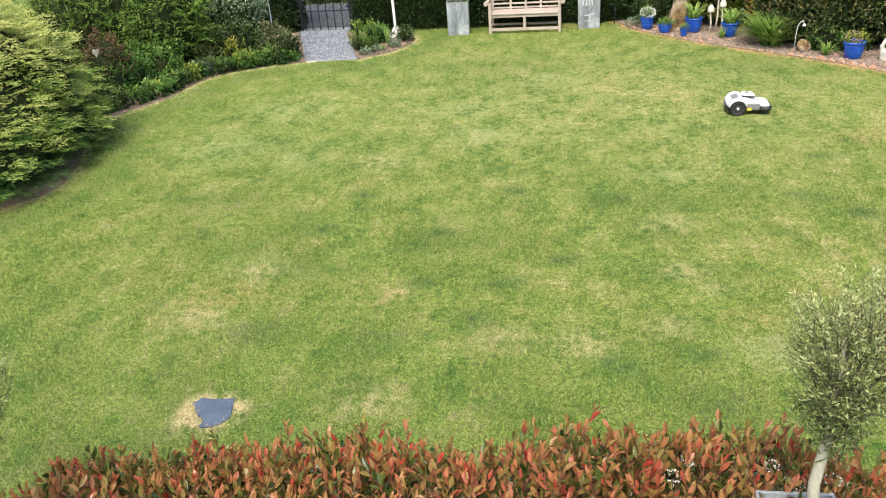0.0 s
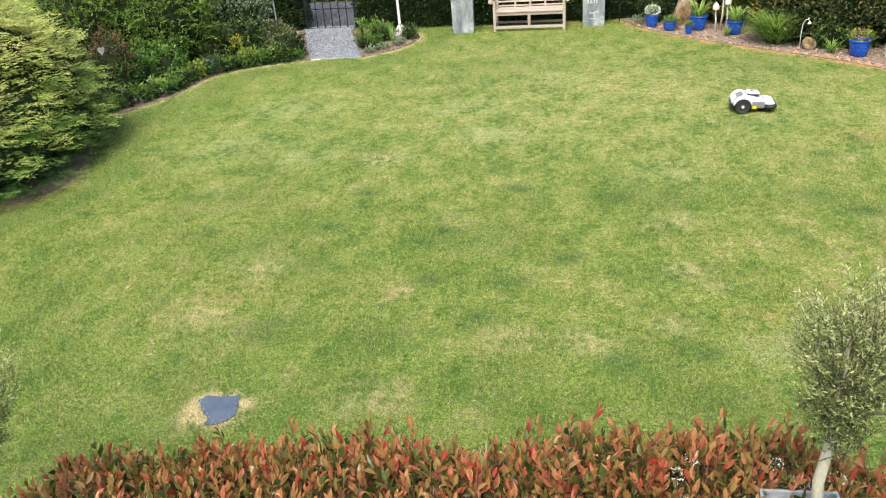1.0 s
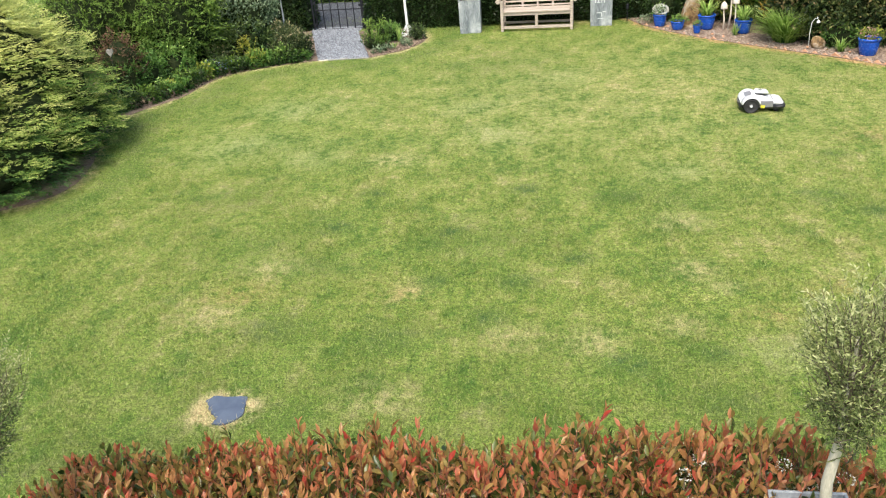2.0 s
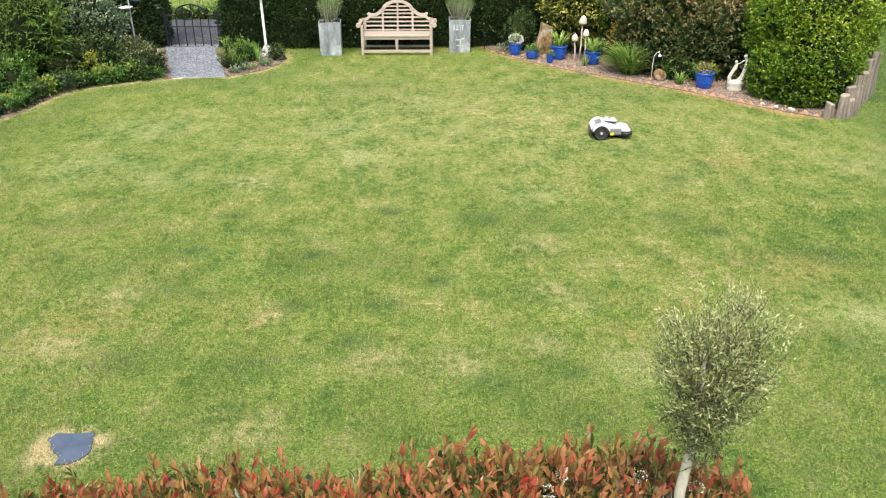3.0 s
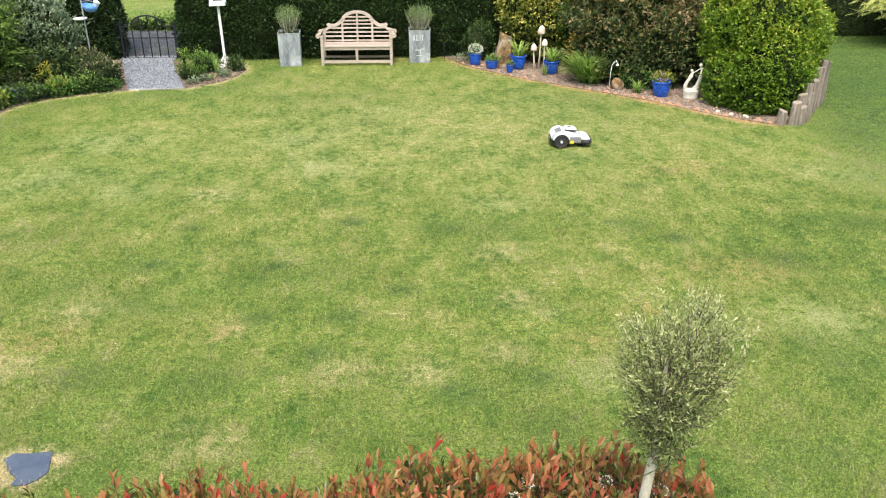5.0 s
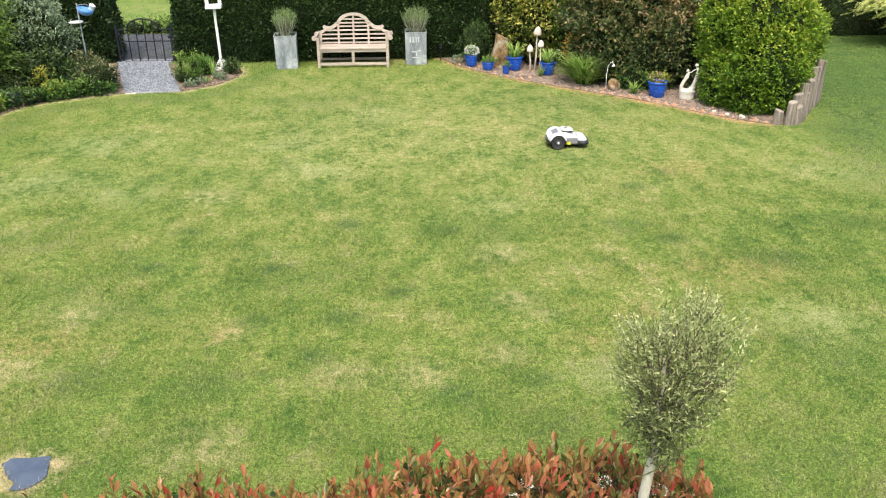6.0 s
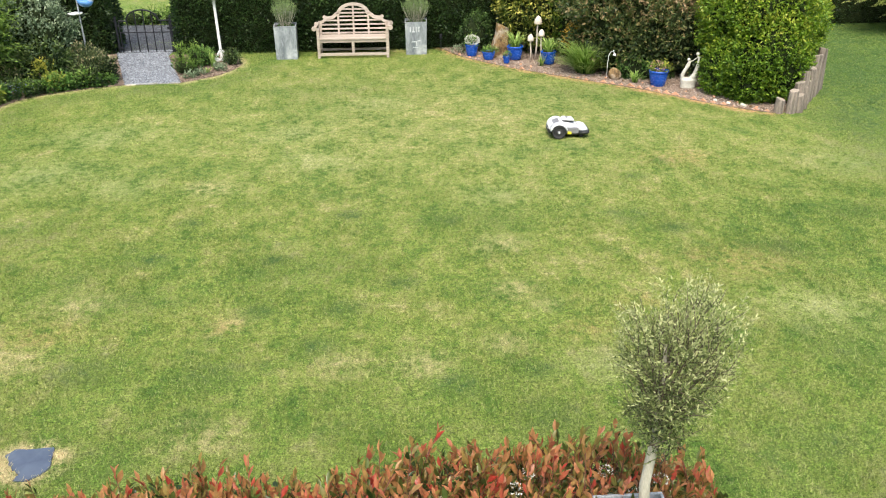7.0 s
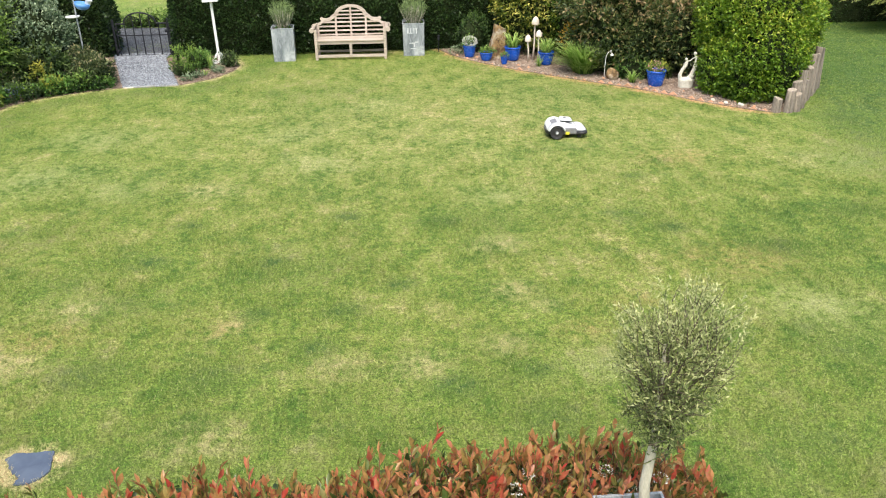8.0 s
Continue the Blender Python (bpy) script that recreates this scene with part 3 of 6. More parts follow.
ground_mesh = mesh_np("lawn", GV, np.stack([i0, i0 + 1, i0 + w + 1, i0 + w], 1), M_LAWN)
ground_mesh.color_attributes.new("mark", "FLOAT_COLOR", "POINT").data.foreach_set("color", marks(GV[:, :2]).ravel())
tagged(new("ground", ground_mesh), "worn green and yellow mown lawn with dark tufts", "lawn", kind="structure")


def grass(name, x0, x1, y0, y1, n, height, width, label, fade):
    """Mown blades; fade: the stretch of y over which they thin out, from full to none."""
    Q = np.stack([rng.uniform(x0, x1, n), y0 + (y1 - y0) * rng.random(n) ** 1.25], 1)
    bad = poly_inside(Q, BED_LEFT) | poly_inside(Q, BED_RIGHT) | poly_inside(Q, BED_POST) | poly_inside(Q, PATH_POLY)
    cd = poly_inside(Q, [(COVER_AT[0] + x * 0.94, COVER_AT[1] + y * 0.94) for x, y in COVER_LINE])
    thin = rng.random(n) > np.clip((Q[:, 1] - fade[1]) / (fade[0] - fade[1]), 0, 1)
    Q = Q[~(bad | cd | thin)]
    k = len(Q)
    far = 1 + (Q[:, 1] - y0) / (y1 - y0) * 0.5
    a, lean = rng.uniform(0, 2 * np.pi, k), rng.uniform(0.3, 1.7, k)
    h = height * rng.uniform(0.5, 1.25, k) * (1 + 0.35 * lump(np.c_[Q, np.zeros(k)], 2.3))
    ww = width * rng.uniform(0.7, 1.3, k) * far
    base = np.c_[Q, np.zeros(k)]
    s = np.c_[-np.sin(a), np.cos(a), np.zeros(k)] * ww[:, None] * 0.5
    tip = base + np.c_[np.cos(a) * h * lean, np.sin(a) * h * lean, h]
    V = np.stack([base - s, base + s, tip], 1).reshape(-1, 3)
    me = mesh_np(name, V, np.arange(3 * k).reshape(-1, 3), M_BLADE)
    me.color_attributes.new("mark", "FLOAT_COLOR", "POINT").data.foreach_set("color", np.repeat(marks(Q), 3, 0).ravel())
    return tagged(new(name, me), label, "grass", kind="stuff")


grass("grass_blades", -7.0, 8.0, 3.4, 11.5, 780000, 0.022, 0.0052, "short mown lawn grass, green mixed with straw", (8.0, 11.5))
grass("grass_blades", -7.5, 15.5, 8.0, 20.4, 640000, 0.02, 0.0078, "short mown lawn grass, yellowed and green", (11.5, 8.0))

sheet("bed_left", BED_LEFT, 0.008, M_SOIL, "dark mulched soil of a planted border", "flower bed")
sheet("bed_right", BED_RIGHT, 0.01, M_SOIL, "pale stony soil of a planted border", "flower bed")
sheet("bed_post", BED_POST, 0.009, M_SOIL, "small curved border of brown soil", "flower bed")
sheet("path", PATH_POLY, 0.015, M_GRAVELBED, "light grey gravel path to the gate", "path")
DRIVE = [(-3.0, 19.28), (-3.0, 22.3), (-9.5, 22.9), (-9.5, 19.28)]
# Drive surface: a darker copy of the path's grey gravel.
sheet("drive", DRIVE, 0.012, surface("drive_gravel_bed", (0.045, 0.05, 0.056), (0.09, 0.096, 0.105), 4, 0.9, fine=90, relief=0.8, dist=0.008, own=False), "grey gravel drive behind the gate", "drive")
chips("drive_gravel", [(-6.3, 19.3), (-3.9, 19.3), (-3.6, 22.3), (-7.2, 22.6)], 8000, 0.018, 0.014, M_GRAVELDARK, "loose dark grey gravel on the drive", "gravel")
chips("gravel", PATH_POLY, 14000, 0.017, 0.018, M_GRAVEL, "loose pale grey gravel stones on the path", "gravel")
chips("bark_chips", BED_LEFT, 5000, 0.02, 0.012, M_CHIP, "brown bark chips over border soil", "mulch", 0.35)
chips("stone_chips", [(x, y) for x, y in EDGE_RIGHT] + [(8.6, 14.0), (5.2, 18.0), (2.4, 19.2)], 17000, 0.017, 0.014, chip_mat("stony_mulch", [(0, (0.12, 0.085, 0.065)), (0.45, (0.33, 0.24, 0.18)), (0.8, (0.42, 0.32, 0.25)), (1, (0.55, 0.49, 0.43))]), "pinkish stones and chips over border soil", "mulch", 0.5)
chips("soil_clods", BED_POST, 2600, 0.02, 0.013, M_CHIP, "brown clods over border soil", "mulch", 0.4)

# stone sill where the path meets the lawn
kerb = thing("path_edging", pose(-4.46, 16.07, 0, 0, 0, 4), "row of pale stone setts edging the gravel", "edging", kind="structure")
for k in range(5):
    part("stone", block(0.01 + k * 0.214, 0.205 + k * 0.214, -0.03, 0.03, -0.04, 0.018 + 0.004 * (k % 3), 0.008), M_CAPW if k == 0 else M_TERRASTONE, kerb)

# terracotta edging tiles along the border
edging = thing("border_edging", pose(0, 0, 0), "low pointed terracotta edging tiles, half buried along the border", "edging", kind="structure")
tile_bm = bmesh.new()
tv = [(-0.092, 0), (-0.092, 0.045), (-0.05, 0.07), (0, 0.105), (0.05, 0.07), (0.092, 0.045), (0.092, 0)]
fa = [tile_bm.verts.new((x, -0.014, z - 0.02)) for x, z in tv]
fb = [tile_bm.verts.new((x, 0.014, z - 0.02)) for x, z in tv]
tile_bm.faces.new(fa)
tile_bm.faces.new(fb[::-1])
for k in range(7):
    tile_bm.faces.new((fa[k], fb[k], fb[(k + 1) % 7], fa[(k + 1) % 7]))
bmesh.ops.recalc_face_normals(tile_bm, faces=tile_bm.faces)
tile_me = bpy.data.meshes.new("tile")
tile_bm.to_mesh(tile_me)
tile_me.materials.append(M_TERRA)
run = 0.0
prev = np.array(EDGE_RIGHT[4])
for q in EDGE_RIGHT[5:]:
    q = np.array(q)
    seg = np.linalg.norm(q - prev)
    while run < seg:
        p = prev + (q - prev) * run / seg
        a = math.degrees(math.atan2(*(q - prev)[::-1]))
        t = hang(new("tile", tile_me), edging)
        t.matrix_basis = pose(p[0] + 0.03, p[1] + 0.03, rng.uniform(-0.07, -0.03) + 0.035 * math.exp(-((p[0] - 5.5) / 0.7) ** 2), rng.uniform(-12, 12), rng.uniform(-5, 5), a + rng.uniform(-8, 8))
        run += 0.19
    run -= seg
    prev = q

# ---- hedges ----


def hedge_points(x0, x1, y0, y1, h, n, faces, lumpy=0.06, seed=0.0):
    """Points on the faces of a clipped hedge, slightly uneven; faces: letters of f(ront) b(ack) t(op) l(eft) r(ight)."""
    spans = {"f": (x1 - x0) * h, "b": (x1 - x0) * h, "t": (x1 - x0) * (y1 - y0), "l": (y1 - y0) * h, "r": (y1 - y0) * h}
    tot = sum(spans[k] for k in faces)
    PP, NN = [], []
    for k in faces:
        m = int(n * spans[k] / tot)
        u, v = rng.random(m), rng.random(m)
        if k in "fb":
            P = np.c_[x0 + (x1 - x0) * u, np.full(m, y0 if k == "f" else y1), h * v]
            N = np.tile([0, -1.0 if k == "f" else 1.0, 0], (m, 1))
        elif k == "t":
            P, N = np.c_[x0 + (x1 - x0) * u, y0 + (y1 - y0) * v, np.full(m, h)], np.tile([0, 0, 1.0], (m, 1))
        else:
            P = np.c_[np.full(m, x0 if k == "l" else x1), y0 + (y1 - y0) * u, h * v]
            N = np.tile([-1.0 if k == "l" else 1.0, 0, 0], (m, 1))
        off = lumpy * (lump(P, 1.6, seed) + 0.6 * lump(P, 5, seed + 2)) - 0.09 * rng.random(m) ** 2
        PP.append(P + N * off[:, None])
        NN.append(N)
    return np.concatenate(PP), np.concatenate(NN)


def clipped_hedge(label, x0, x1, y0, y1, h, n, length, width, mat, faces="ftlr", tone=(0.1, 0.75), seed=0.0, m=None, lumpy=0.06, chaos=0.6):
    ob = thing("hedge", m if m is not None else pose(0, 0, 0), label, "hedge")
    P, N = hedge_points(x0, x1, y0, y1, h, n, faces, lumpy, seed)
    D = N * 0.8 + np.array([0, 0, 0.35]) + rng.normal(size=P.shape) * chaos
    # Leaves paler up high and on the top face: light put into tone.
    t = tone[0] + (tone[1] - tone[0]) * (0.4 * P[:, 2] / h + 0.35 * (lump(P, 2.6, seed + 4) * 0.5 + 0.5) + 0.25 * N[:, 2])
    s = rng.uniform(0.7, 1.3, len(P))
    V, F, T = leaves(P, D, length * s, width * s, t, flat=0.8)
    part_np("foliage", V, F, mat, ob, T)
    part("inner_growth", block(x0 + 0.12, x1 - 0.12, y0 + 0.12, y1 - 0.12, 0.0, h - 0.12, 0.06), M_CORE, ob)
    return ob


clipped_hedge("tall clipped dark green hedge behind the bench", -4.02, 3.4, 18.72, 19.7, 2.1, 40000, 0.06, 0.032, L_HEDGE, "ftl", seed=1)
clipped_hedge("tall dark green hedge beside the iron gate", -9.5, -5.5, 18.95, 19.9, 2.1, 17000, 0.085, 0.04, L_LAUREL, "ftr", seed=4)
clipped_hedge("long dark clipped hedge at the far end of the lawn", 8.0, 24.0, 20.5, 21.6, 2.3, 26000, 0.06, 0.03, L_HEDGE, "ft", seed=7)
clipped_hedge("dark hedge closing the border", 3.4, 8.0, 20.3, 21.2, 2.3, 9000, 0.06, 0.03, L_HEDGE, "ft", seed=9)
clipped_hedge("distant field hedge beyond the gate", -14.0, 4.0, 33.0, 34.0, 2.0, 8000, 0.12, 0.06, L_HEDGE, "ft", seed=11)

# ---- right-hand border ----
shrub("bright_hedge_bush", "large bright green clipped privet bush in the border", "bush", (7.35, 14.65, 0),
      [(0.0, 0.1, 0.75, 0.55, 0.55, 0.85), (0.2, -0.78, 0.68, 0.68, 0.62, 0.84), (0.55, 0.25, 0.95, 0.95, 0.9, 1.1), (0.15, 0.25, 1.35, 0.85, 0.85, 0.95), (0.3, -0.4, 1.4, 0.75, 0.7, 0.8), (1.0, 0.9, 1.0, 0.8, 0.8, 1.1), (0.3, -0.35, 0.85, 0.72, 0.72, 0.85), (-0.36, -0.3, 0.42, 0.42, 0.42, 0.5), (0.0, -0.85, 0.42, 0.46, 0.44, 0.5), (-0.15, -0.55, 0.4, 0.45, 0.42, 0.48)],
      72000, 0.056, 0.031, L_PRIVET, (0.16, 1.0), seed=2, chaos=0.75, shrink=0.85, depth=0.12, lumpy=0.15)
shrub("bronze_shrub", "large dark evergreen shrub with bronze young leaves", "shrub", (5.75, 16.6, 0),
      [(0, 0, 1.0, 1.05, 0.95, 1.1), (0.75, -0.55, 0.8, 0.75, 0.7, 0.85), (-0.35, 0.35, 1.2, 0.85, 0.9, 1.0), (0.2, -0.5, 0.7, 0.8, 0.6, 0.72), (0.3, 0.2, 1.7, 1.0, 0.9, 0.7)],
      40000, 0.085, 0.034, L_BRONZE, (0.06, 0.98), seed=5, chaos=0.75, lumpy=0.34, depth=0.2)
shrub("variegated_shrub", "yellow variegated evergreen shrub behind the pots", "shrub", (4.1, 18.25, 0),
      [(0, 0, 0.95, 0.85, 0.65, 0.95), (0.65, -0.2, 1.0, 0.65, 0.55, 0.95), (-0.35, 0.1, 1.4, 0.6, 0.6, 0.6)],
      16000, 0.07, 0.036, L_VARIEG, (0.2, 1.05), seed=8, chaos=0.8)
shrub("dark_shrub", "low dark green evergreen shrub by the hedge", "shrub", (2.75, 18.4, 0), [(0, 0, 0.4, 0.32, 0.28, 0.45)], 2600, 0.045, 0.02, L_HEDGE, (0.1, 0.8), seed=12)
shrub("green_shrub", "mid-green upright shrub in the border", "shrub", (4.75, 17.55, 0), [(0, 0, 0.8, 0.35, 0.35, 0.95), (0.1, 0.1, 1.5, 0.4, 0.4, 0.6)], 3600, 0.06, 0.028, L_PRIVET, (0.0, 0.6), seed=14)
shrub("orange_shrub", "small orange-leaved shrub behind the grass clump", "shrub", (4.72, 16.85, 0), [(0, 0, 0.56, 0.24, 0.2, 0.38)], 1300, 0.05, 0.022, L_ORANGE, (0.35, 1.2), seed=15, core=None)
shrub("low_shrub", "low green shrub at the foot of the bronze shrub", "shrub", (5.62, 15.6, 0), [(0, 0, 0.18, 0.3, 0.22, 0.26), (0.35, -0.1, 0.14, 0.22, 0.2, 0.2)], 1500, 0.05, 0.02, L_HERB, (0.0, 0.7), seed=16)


def clump(name, label, category, at, n, h, width, spread, mat=L_STRAP, group="", base=0.06, arch=0.5):
    ob = thing(name, pose(*at), label, category, group)
    V, F, T = strap_arrays(n, h, width, spread, base, arch)
    part_np("foliage", V, F, mat, ob, T)
    return ob


clump("grass_clump", "large arching clump of green grass", "ornamental grass", (4.8, 16.15, 0.02), 1300, 0.62, 0.02, 0.64, base=0.22, arch=0.55)
clump("strap_plant", "small clump of strap leaves at the border edge", "plant", (5.55, 15.2, 0.02), 70, 0.25, 0.015, 0.25)
clump("strap_plant", "small clump of strap leaves beside a blue pot", "plant", (3.98, 16.75, 0.02), 40, 0.24, 0.014, 0.13)


def pot(at, r, h, label, plant):
    """A glazed pot with rim, wall, compost and its plant as things of their own."""
    ob = thing("plant_pot", pose(*at), label, "plant pot", "blue glazed pots")
    part("body", lathe(bmesh.new(), [(r * 0.66, 0), (r * 0.72, 0.01), (r * 0.86, h * 0.4), (r * 0.94, h * 0.78), (r * 0.93, h * 0.86), (r * 0.8, h * 0.86)], 28), M_BLUE, ob, smooth=True)
    part("rim", lathe(bmesh.new(), [(r * 0.86, h * 0.86), (r * 0.98, h * 0.85), (r * 1.02, h * 0.9), (r * 1.02, h * 0.97), (r * 0.98, h), (r * 0.86, h), (r * 0.84, h * 0.9)], 28), M_BLUE, ob, "rounded blue rim", True)
    part("compost", lathe(bmesh.new(), [(r * 0.84, h * 0.85), (r * 0.84, h * 0.9), (r * 0.4, h * 0.93), (0.01, h * 0.94)], 18), M_COMPOST, ob, "dark potting compost", True)
    x, y, z = at
    if plant == "white":
        p = shrub("potted_plant", "white-flowering plant in a blue pot", "plant", (x, y, z + h * 0.9), [(0, 0, 0.06, r * 0.95, r * 0.95, 0.1)], 300, 0.04, 0.02, L_HERB, (0.1, 0.8), core=None, stems=0)
        P, N = blob_points([(0, 0, 0.10, r * 1.0, r * 0.95, 0.1)], 420, low=0.04)
        V, F, T = leaves(P, N + rng.normal(size=P.shape) * 0.4, 0.028, 0.026, rng.random(len(P)), shape=0.6)
        part_np("blossom", V, F, F_WHITE, p, T, "white flowers")
    elif plant == "herb":
        shrub("potted_plant", "low bushy green plant in a blue pot", "plant", (x, y, z + h * 0.9), [(0, 0, 0.02, r * 0.95, r * 0.85, 0.06)], 600, r * 0.22, r * 0.11, L_HERB, (0.1, 0.9), core=None, stems=0)
    elif plant == "lily":
        clump("potted_plant", "strap-leaved green plant in a blue pot", "plant", (x, y, z + h * 0.9), 60, 0.32, 0.024, 0.34, base=r * 0.6)
    elif plant == "pink":
        p = shrub("potted_plant", "straggly plant with pink and lime leaves in a blue pot", "plant", (x, y, z + h * 0.9), [(0, 0, 0.03, r * 0.95, r * 0.9, 0.1)], 380, 0.05, 0.022, L_LIME, (0.0, 0.7), core=None, stems=0)
        P, N = blob_points([(-0.03, 0, 0.1, r * 0.7, r * 0.7, 0.08)], 90, low=0.04)
        V, F, T = leaves(P, N + rng.normal(size=P.shape) * 0.4, 0.03, 0.022, rng.random(len(P)), shape=0.6)
        part_np("blossom", V, F, F_PINK, p, T, "faded pink flowers")
    return ob


pot((2.62, 17.86, 0.025), 0.145, 0.25, "bright blue glazed pot on stony soil", "white")
pot((2.95, 17.47, 0.025), 0.145, 0.17, "low blue glazed pot on stony soil", "herb")
pot((3.29, 17.08, 0.02), 0.082, 0.16, "very small blue glazed pot on stony soil", "herb")
pot((3.52, 17.42, 0.025), 0.18, 0.29, "wide blue glazed pot beside the standing stone", "lily")
pot((4.16, 16.92, 0.025), 0.17, 0.27, "blue glazed pot beside the mushroom ornaments", "lily")
pot((5.93, 14.95, 0.01), 0.185, 0.3, "large bright blue glazed pot at the border edge", "pink")
for dx, dy in ((2.3, 18.1), (2.42, 18.25)):
    p = shrub("small_plant", "low white-flowered plant on stony soil", "plant", (dx, dy, 0.02), [(0, 0, 0.05, 0.12, 0.1, 0.09)], 200, 0.035, 0.015, L_GREYVAR, (0.3, 1.0), core=None, stems=0)

# standing stone
stone = thing("standing_stone", pose(3.2, 17.72, 0.0, -4, 6, 12), "upright brown stone slab with pale lichen", "stone")
bm = block(-0.2, 0.2, -0.07, 0.07, -0.05, 0.7, 0.012)
bmesh.ops.subdivide_edges(bm, edges=bm.edges, cuts=3, use_grid_fill=True)
for v in bm.verts:
    k = 1 - 0.4 * max(v.co.z, 0) / 0.7
    v.co.x = v.co.x * k + 0.015 * math.sin(9 * v.co.z + 3) + 0.03 * v.co.z
    v.co.y += 0.012 * math.sin(13 * v.co.z + 11 * v.co.x)
    v.co.z -= 0.05 * math.sin(9 * v.co.x) if v.co.z > 0.6 else 0
part("slab", bm, M_STONE, stone, smooth=False)


def mushroom(at, h, r, lean):
    ob = thing("mushroom_ornament", pose(*at, 0, lean, 0), "slim carved wooden mushroom with a pale pointed cap", "garden ornament", "wooden mushrooms")
    part("stalk", tube(bmesh.new(), [(0, 0, -0.02), (0.012, 0, h * 0.35), (-0.006, 0, h * 0.7), (0, 0, h * 0.86)], [0.022, 0.018, 0.016, 0.015], 10), M_CAPW, ob, "pale wooden stalk", True)
    c = 2.1 * r
    c0 = h - c
    part("cap", lathe(bmesh.new(), [(0.02, c0 + c * 0.1), (r * 0.9, c0), (r, c0 + c * 0.08), (r * 0.97, c0 + c * 0.3), (r * 0.82, c0 + c * 0.58), (r * 0.55, c0 + c * 0.82), (r * 0.2, c0 + c * 0.97), (0.004, h)], 18), M_CAPW, ob, "pointed cap", True)
    return ob


mushroom((3.95, 17.36, 0.0), 0.95, 0.085, 3)
mushroom((4.05, 17.28, 0.0), 0.68, 0.07, 1)
mushroom((3.84, 17.3, 0.0), 0.58, 0.07, -1)

# shepherd's hook lamp and rock
hook = thing("hook_lamp", pose(5.08, 15.55, 0.0), "thin white shepherd's hook with a small lamp", "garden light")
part("rod", tube(bmesh.new(), [(0, 0, -0.03), (0, 0, 0.3), (0.015, 0, 0.48), (0.06, 0, 0.55), (0.11, 0, 0.54), (0.125, 0, 0.51)], 0.006, 8), M_WHITE, hook, smooth=True)
part("lamp_head", lathe(bmesh.new(), [(0.012, 0.0), (0.035, 0.005), (0.03, 0.03), (0.012, 0.05)], 12), M_WHITE, hook, "small white lamp head", True).matrix_basis = pose(0.125, 0, 0.465)
part("finial", lathe(bmesh.new(), [(0.004, 0), (0.016, 0.012), (0.004, 0.03)], 10), M_WHITE, hook, smooth=True).matrix_basis = pose(0.1, 0, 0.55)


def rock(at, r, mat, label, squash=0.75, seed=0):
    bm = bmesh.new()
    bmesh.ops.create_icosphere(bm, subdivisions=3, radius=r)
    for v in bm.verts:
        v.co *= 1 + 0.22 * noise.noise(v.co / r * 0.9 + Vector((seed, 3, 1))) + 0.06 * noise.noise(v.co / r * 3 + Vector((seed, 0, 0)))
        v.co.z *= squash
    ob = part("rock", bm, mat, None, smooth=True)
    ob.matrix_world = pose(*at, 0, 0, seed * 40)
    return tagged(ob, label, "rock")


rock((5.25, 15.55, 0.1), 0.13, M_STONE, "rounded brown and cream rock on the border", 0.95, 2)
for k, (x, y) in enumerate(((6.78, 13.55), (6.98, 13.42), (7.0, 13.36), (6.62, 13.75))):
    rock((x, y, 0.03), 0.038, M_STATUE, "small white stone at the border edge", 0.7, k)
for k in range(22):
    s = 0.1 + 0.86 * k / 22
    q = EDGE_RIGHT[int(s * (len(EDGE_RIGHT) - 1))]
    rock((q[0] + rng.uniform(0.08, 0.4), q[1] + rng.uniform(0.05, 0.3), 0.03), rng.uniform(0.015, 0.03), M_TERRA if k % 4 else M_STONE, "small rounded pebble on the border soil", 0.7, k)

# garden sculpture: two curved forms rising from one base
bm = bmesh.new()
tube(bm, [(-0.13, 0, 0.17), (-0.15, 0, 0.26), (-0.11, 0, 0.36), (-0.05, 0, 0.45), (-0.035, 0, 0.52), (-0.05, 0, 0.555)], [0.05, 0.038, 0.034, 0.032, 0.026, 0.022], 12)
tube(bm, [(0.02, 0, 0.15), (0.09, 0, 0.26), (0.12, 0, 0.38), (0.145, 0, 0.5), (0.15, 0, 0.6), (0.115, 0, 0.67)], [0.07, 0.052, 0.042, 0.036, 0.03, 0.025], 12)
tube(bm, [(-0.05, 0, 0.53), (0.02, 0, 0.55), (0.08, 0, 0.6), (0.14, 0, 0.63)], [0.013, 0.011, 0.011, 0.014], 8)
tube(bm, [(0.14, 0, 0.63), (0.175, 0, 0.6), (0.18, 0, 0.56)], [0.014, 0.012, 0.01], 8)
tube(bm, [(-0.06, 0, 0.52), (-0.10, 0, 0.44), (-0.12, 0, 0.38)], [0.012, 0.01, 0.008], 8)
for p, r in (((-0.055, 0, 0.575), 0.032), ((0.11, 0, 0.69), 0.036)):
    g = bmesh.ops.create_uvsphere(bm, u_segments=12, v_segments=8, radius=r)
    bmesh.ops.translate(bm, vec=p, verts=g["verts"])
base_bm = lathe(bmesh.new(), [(0.14, 0.0), (0.15, 0.03), (0.146, 0.07), (0.158, 0.12), (0.165, 0.16), (0.13, 0.2), (0.05, 0.215)], 20)
for v in base_bm.verts:
    v.co.y *= 0.6
    v.co.x += 0.05 * v.co.z - 0.02
base_me = bpy.data.meshes.new("base")
base_bm.to_mesh(base_me)
bm.from_mesh(base_me)
sculpture = part("sculpture", bm, M_STATUE, None, smooth=False)
sculpture.matrix_world = pose(6.46, 14.72, 0.01, 0, 0, -12) @ Matrix.Scale(0.93, 4)
tagged(sculpture, "cream cast-stone sculpture of two curved forms on a base", "sculpture")

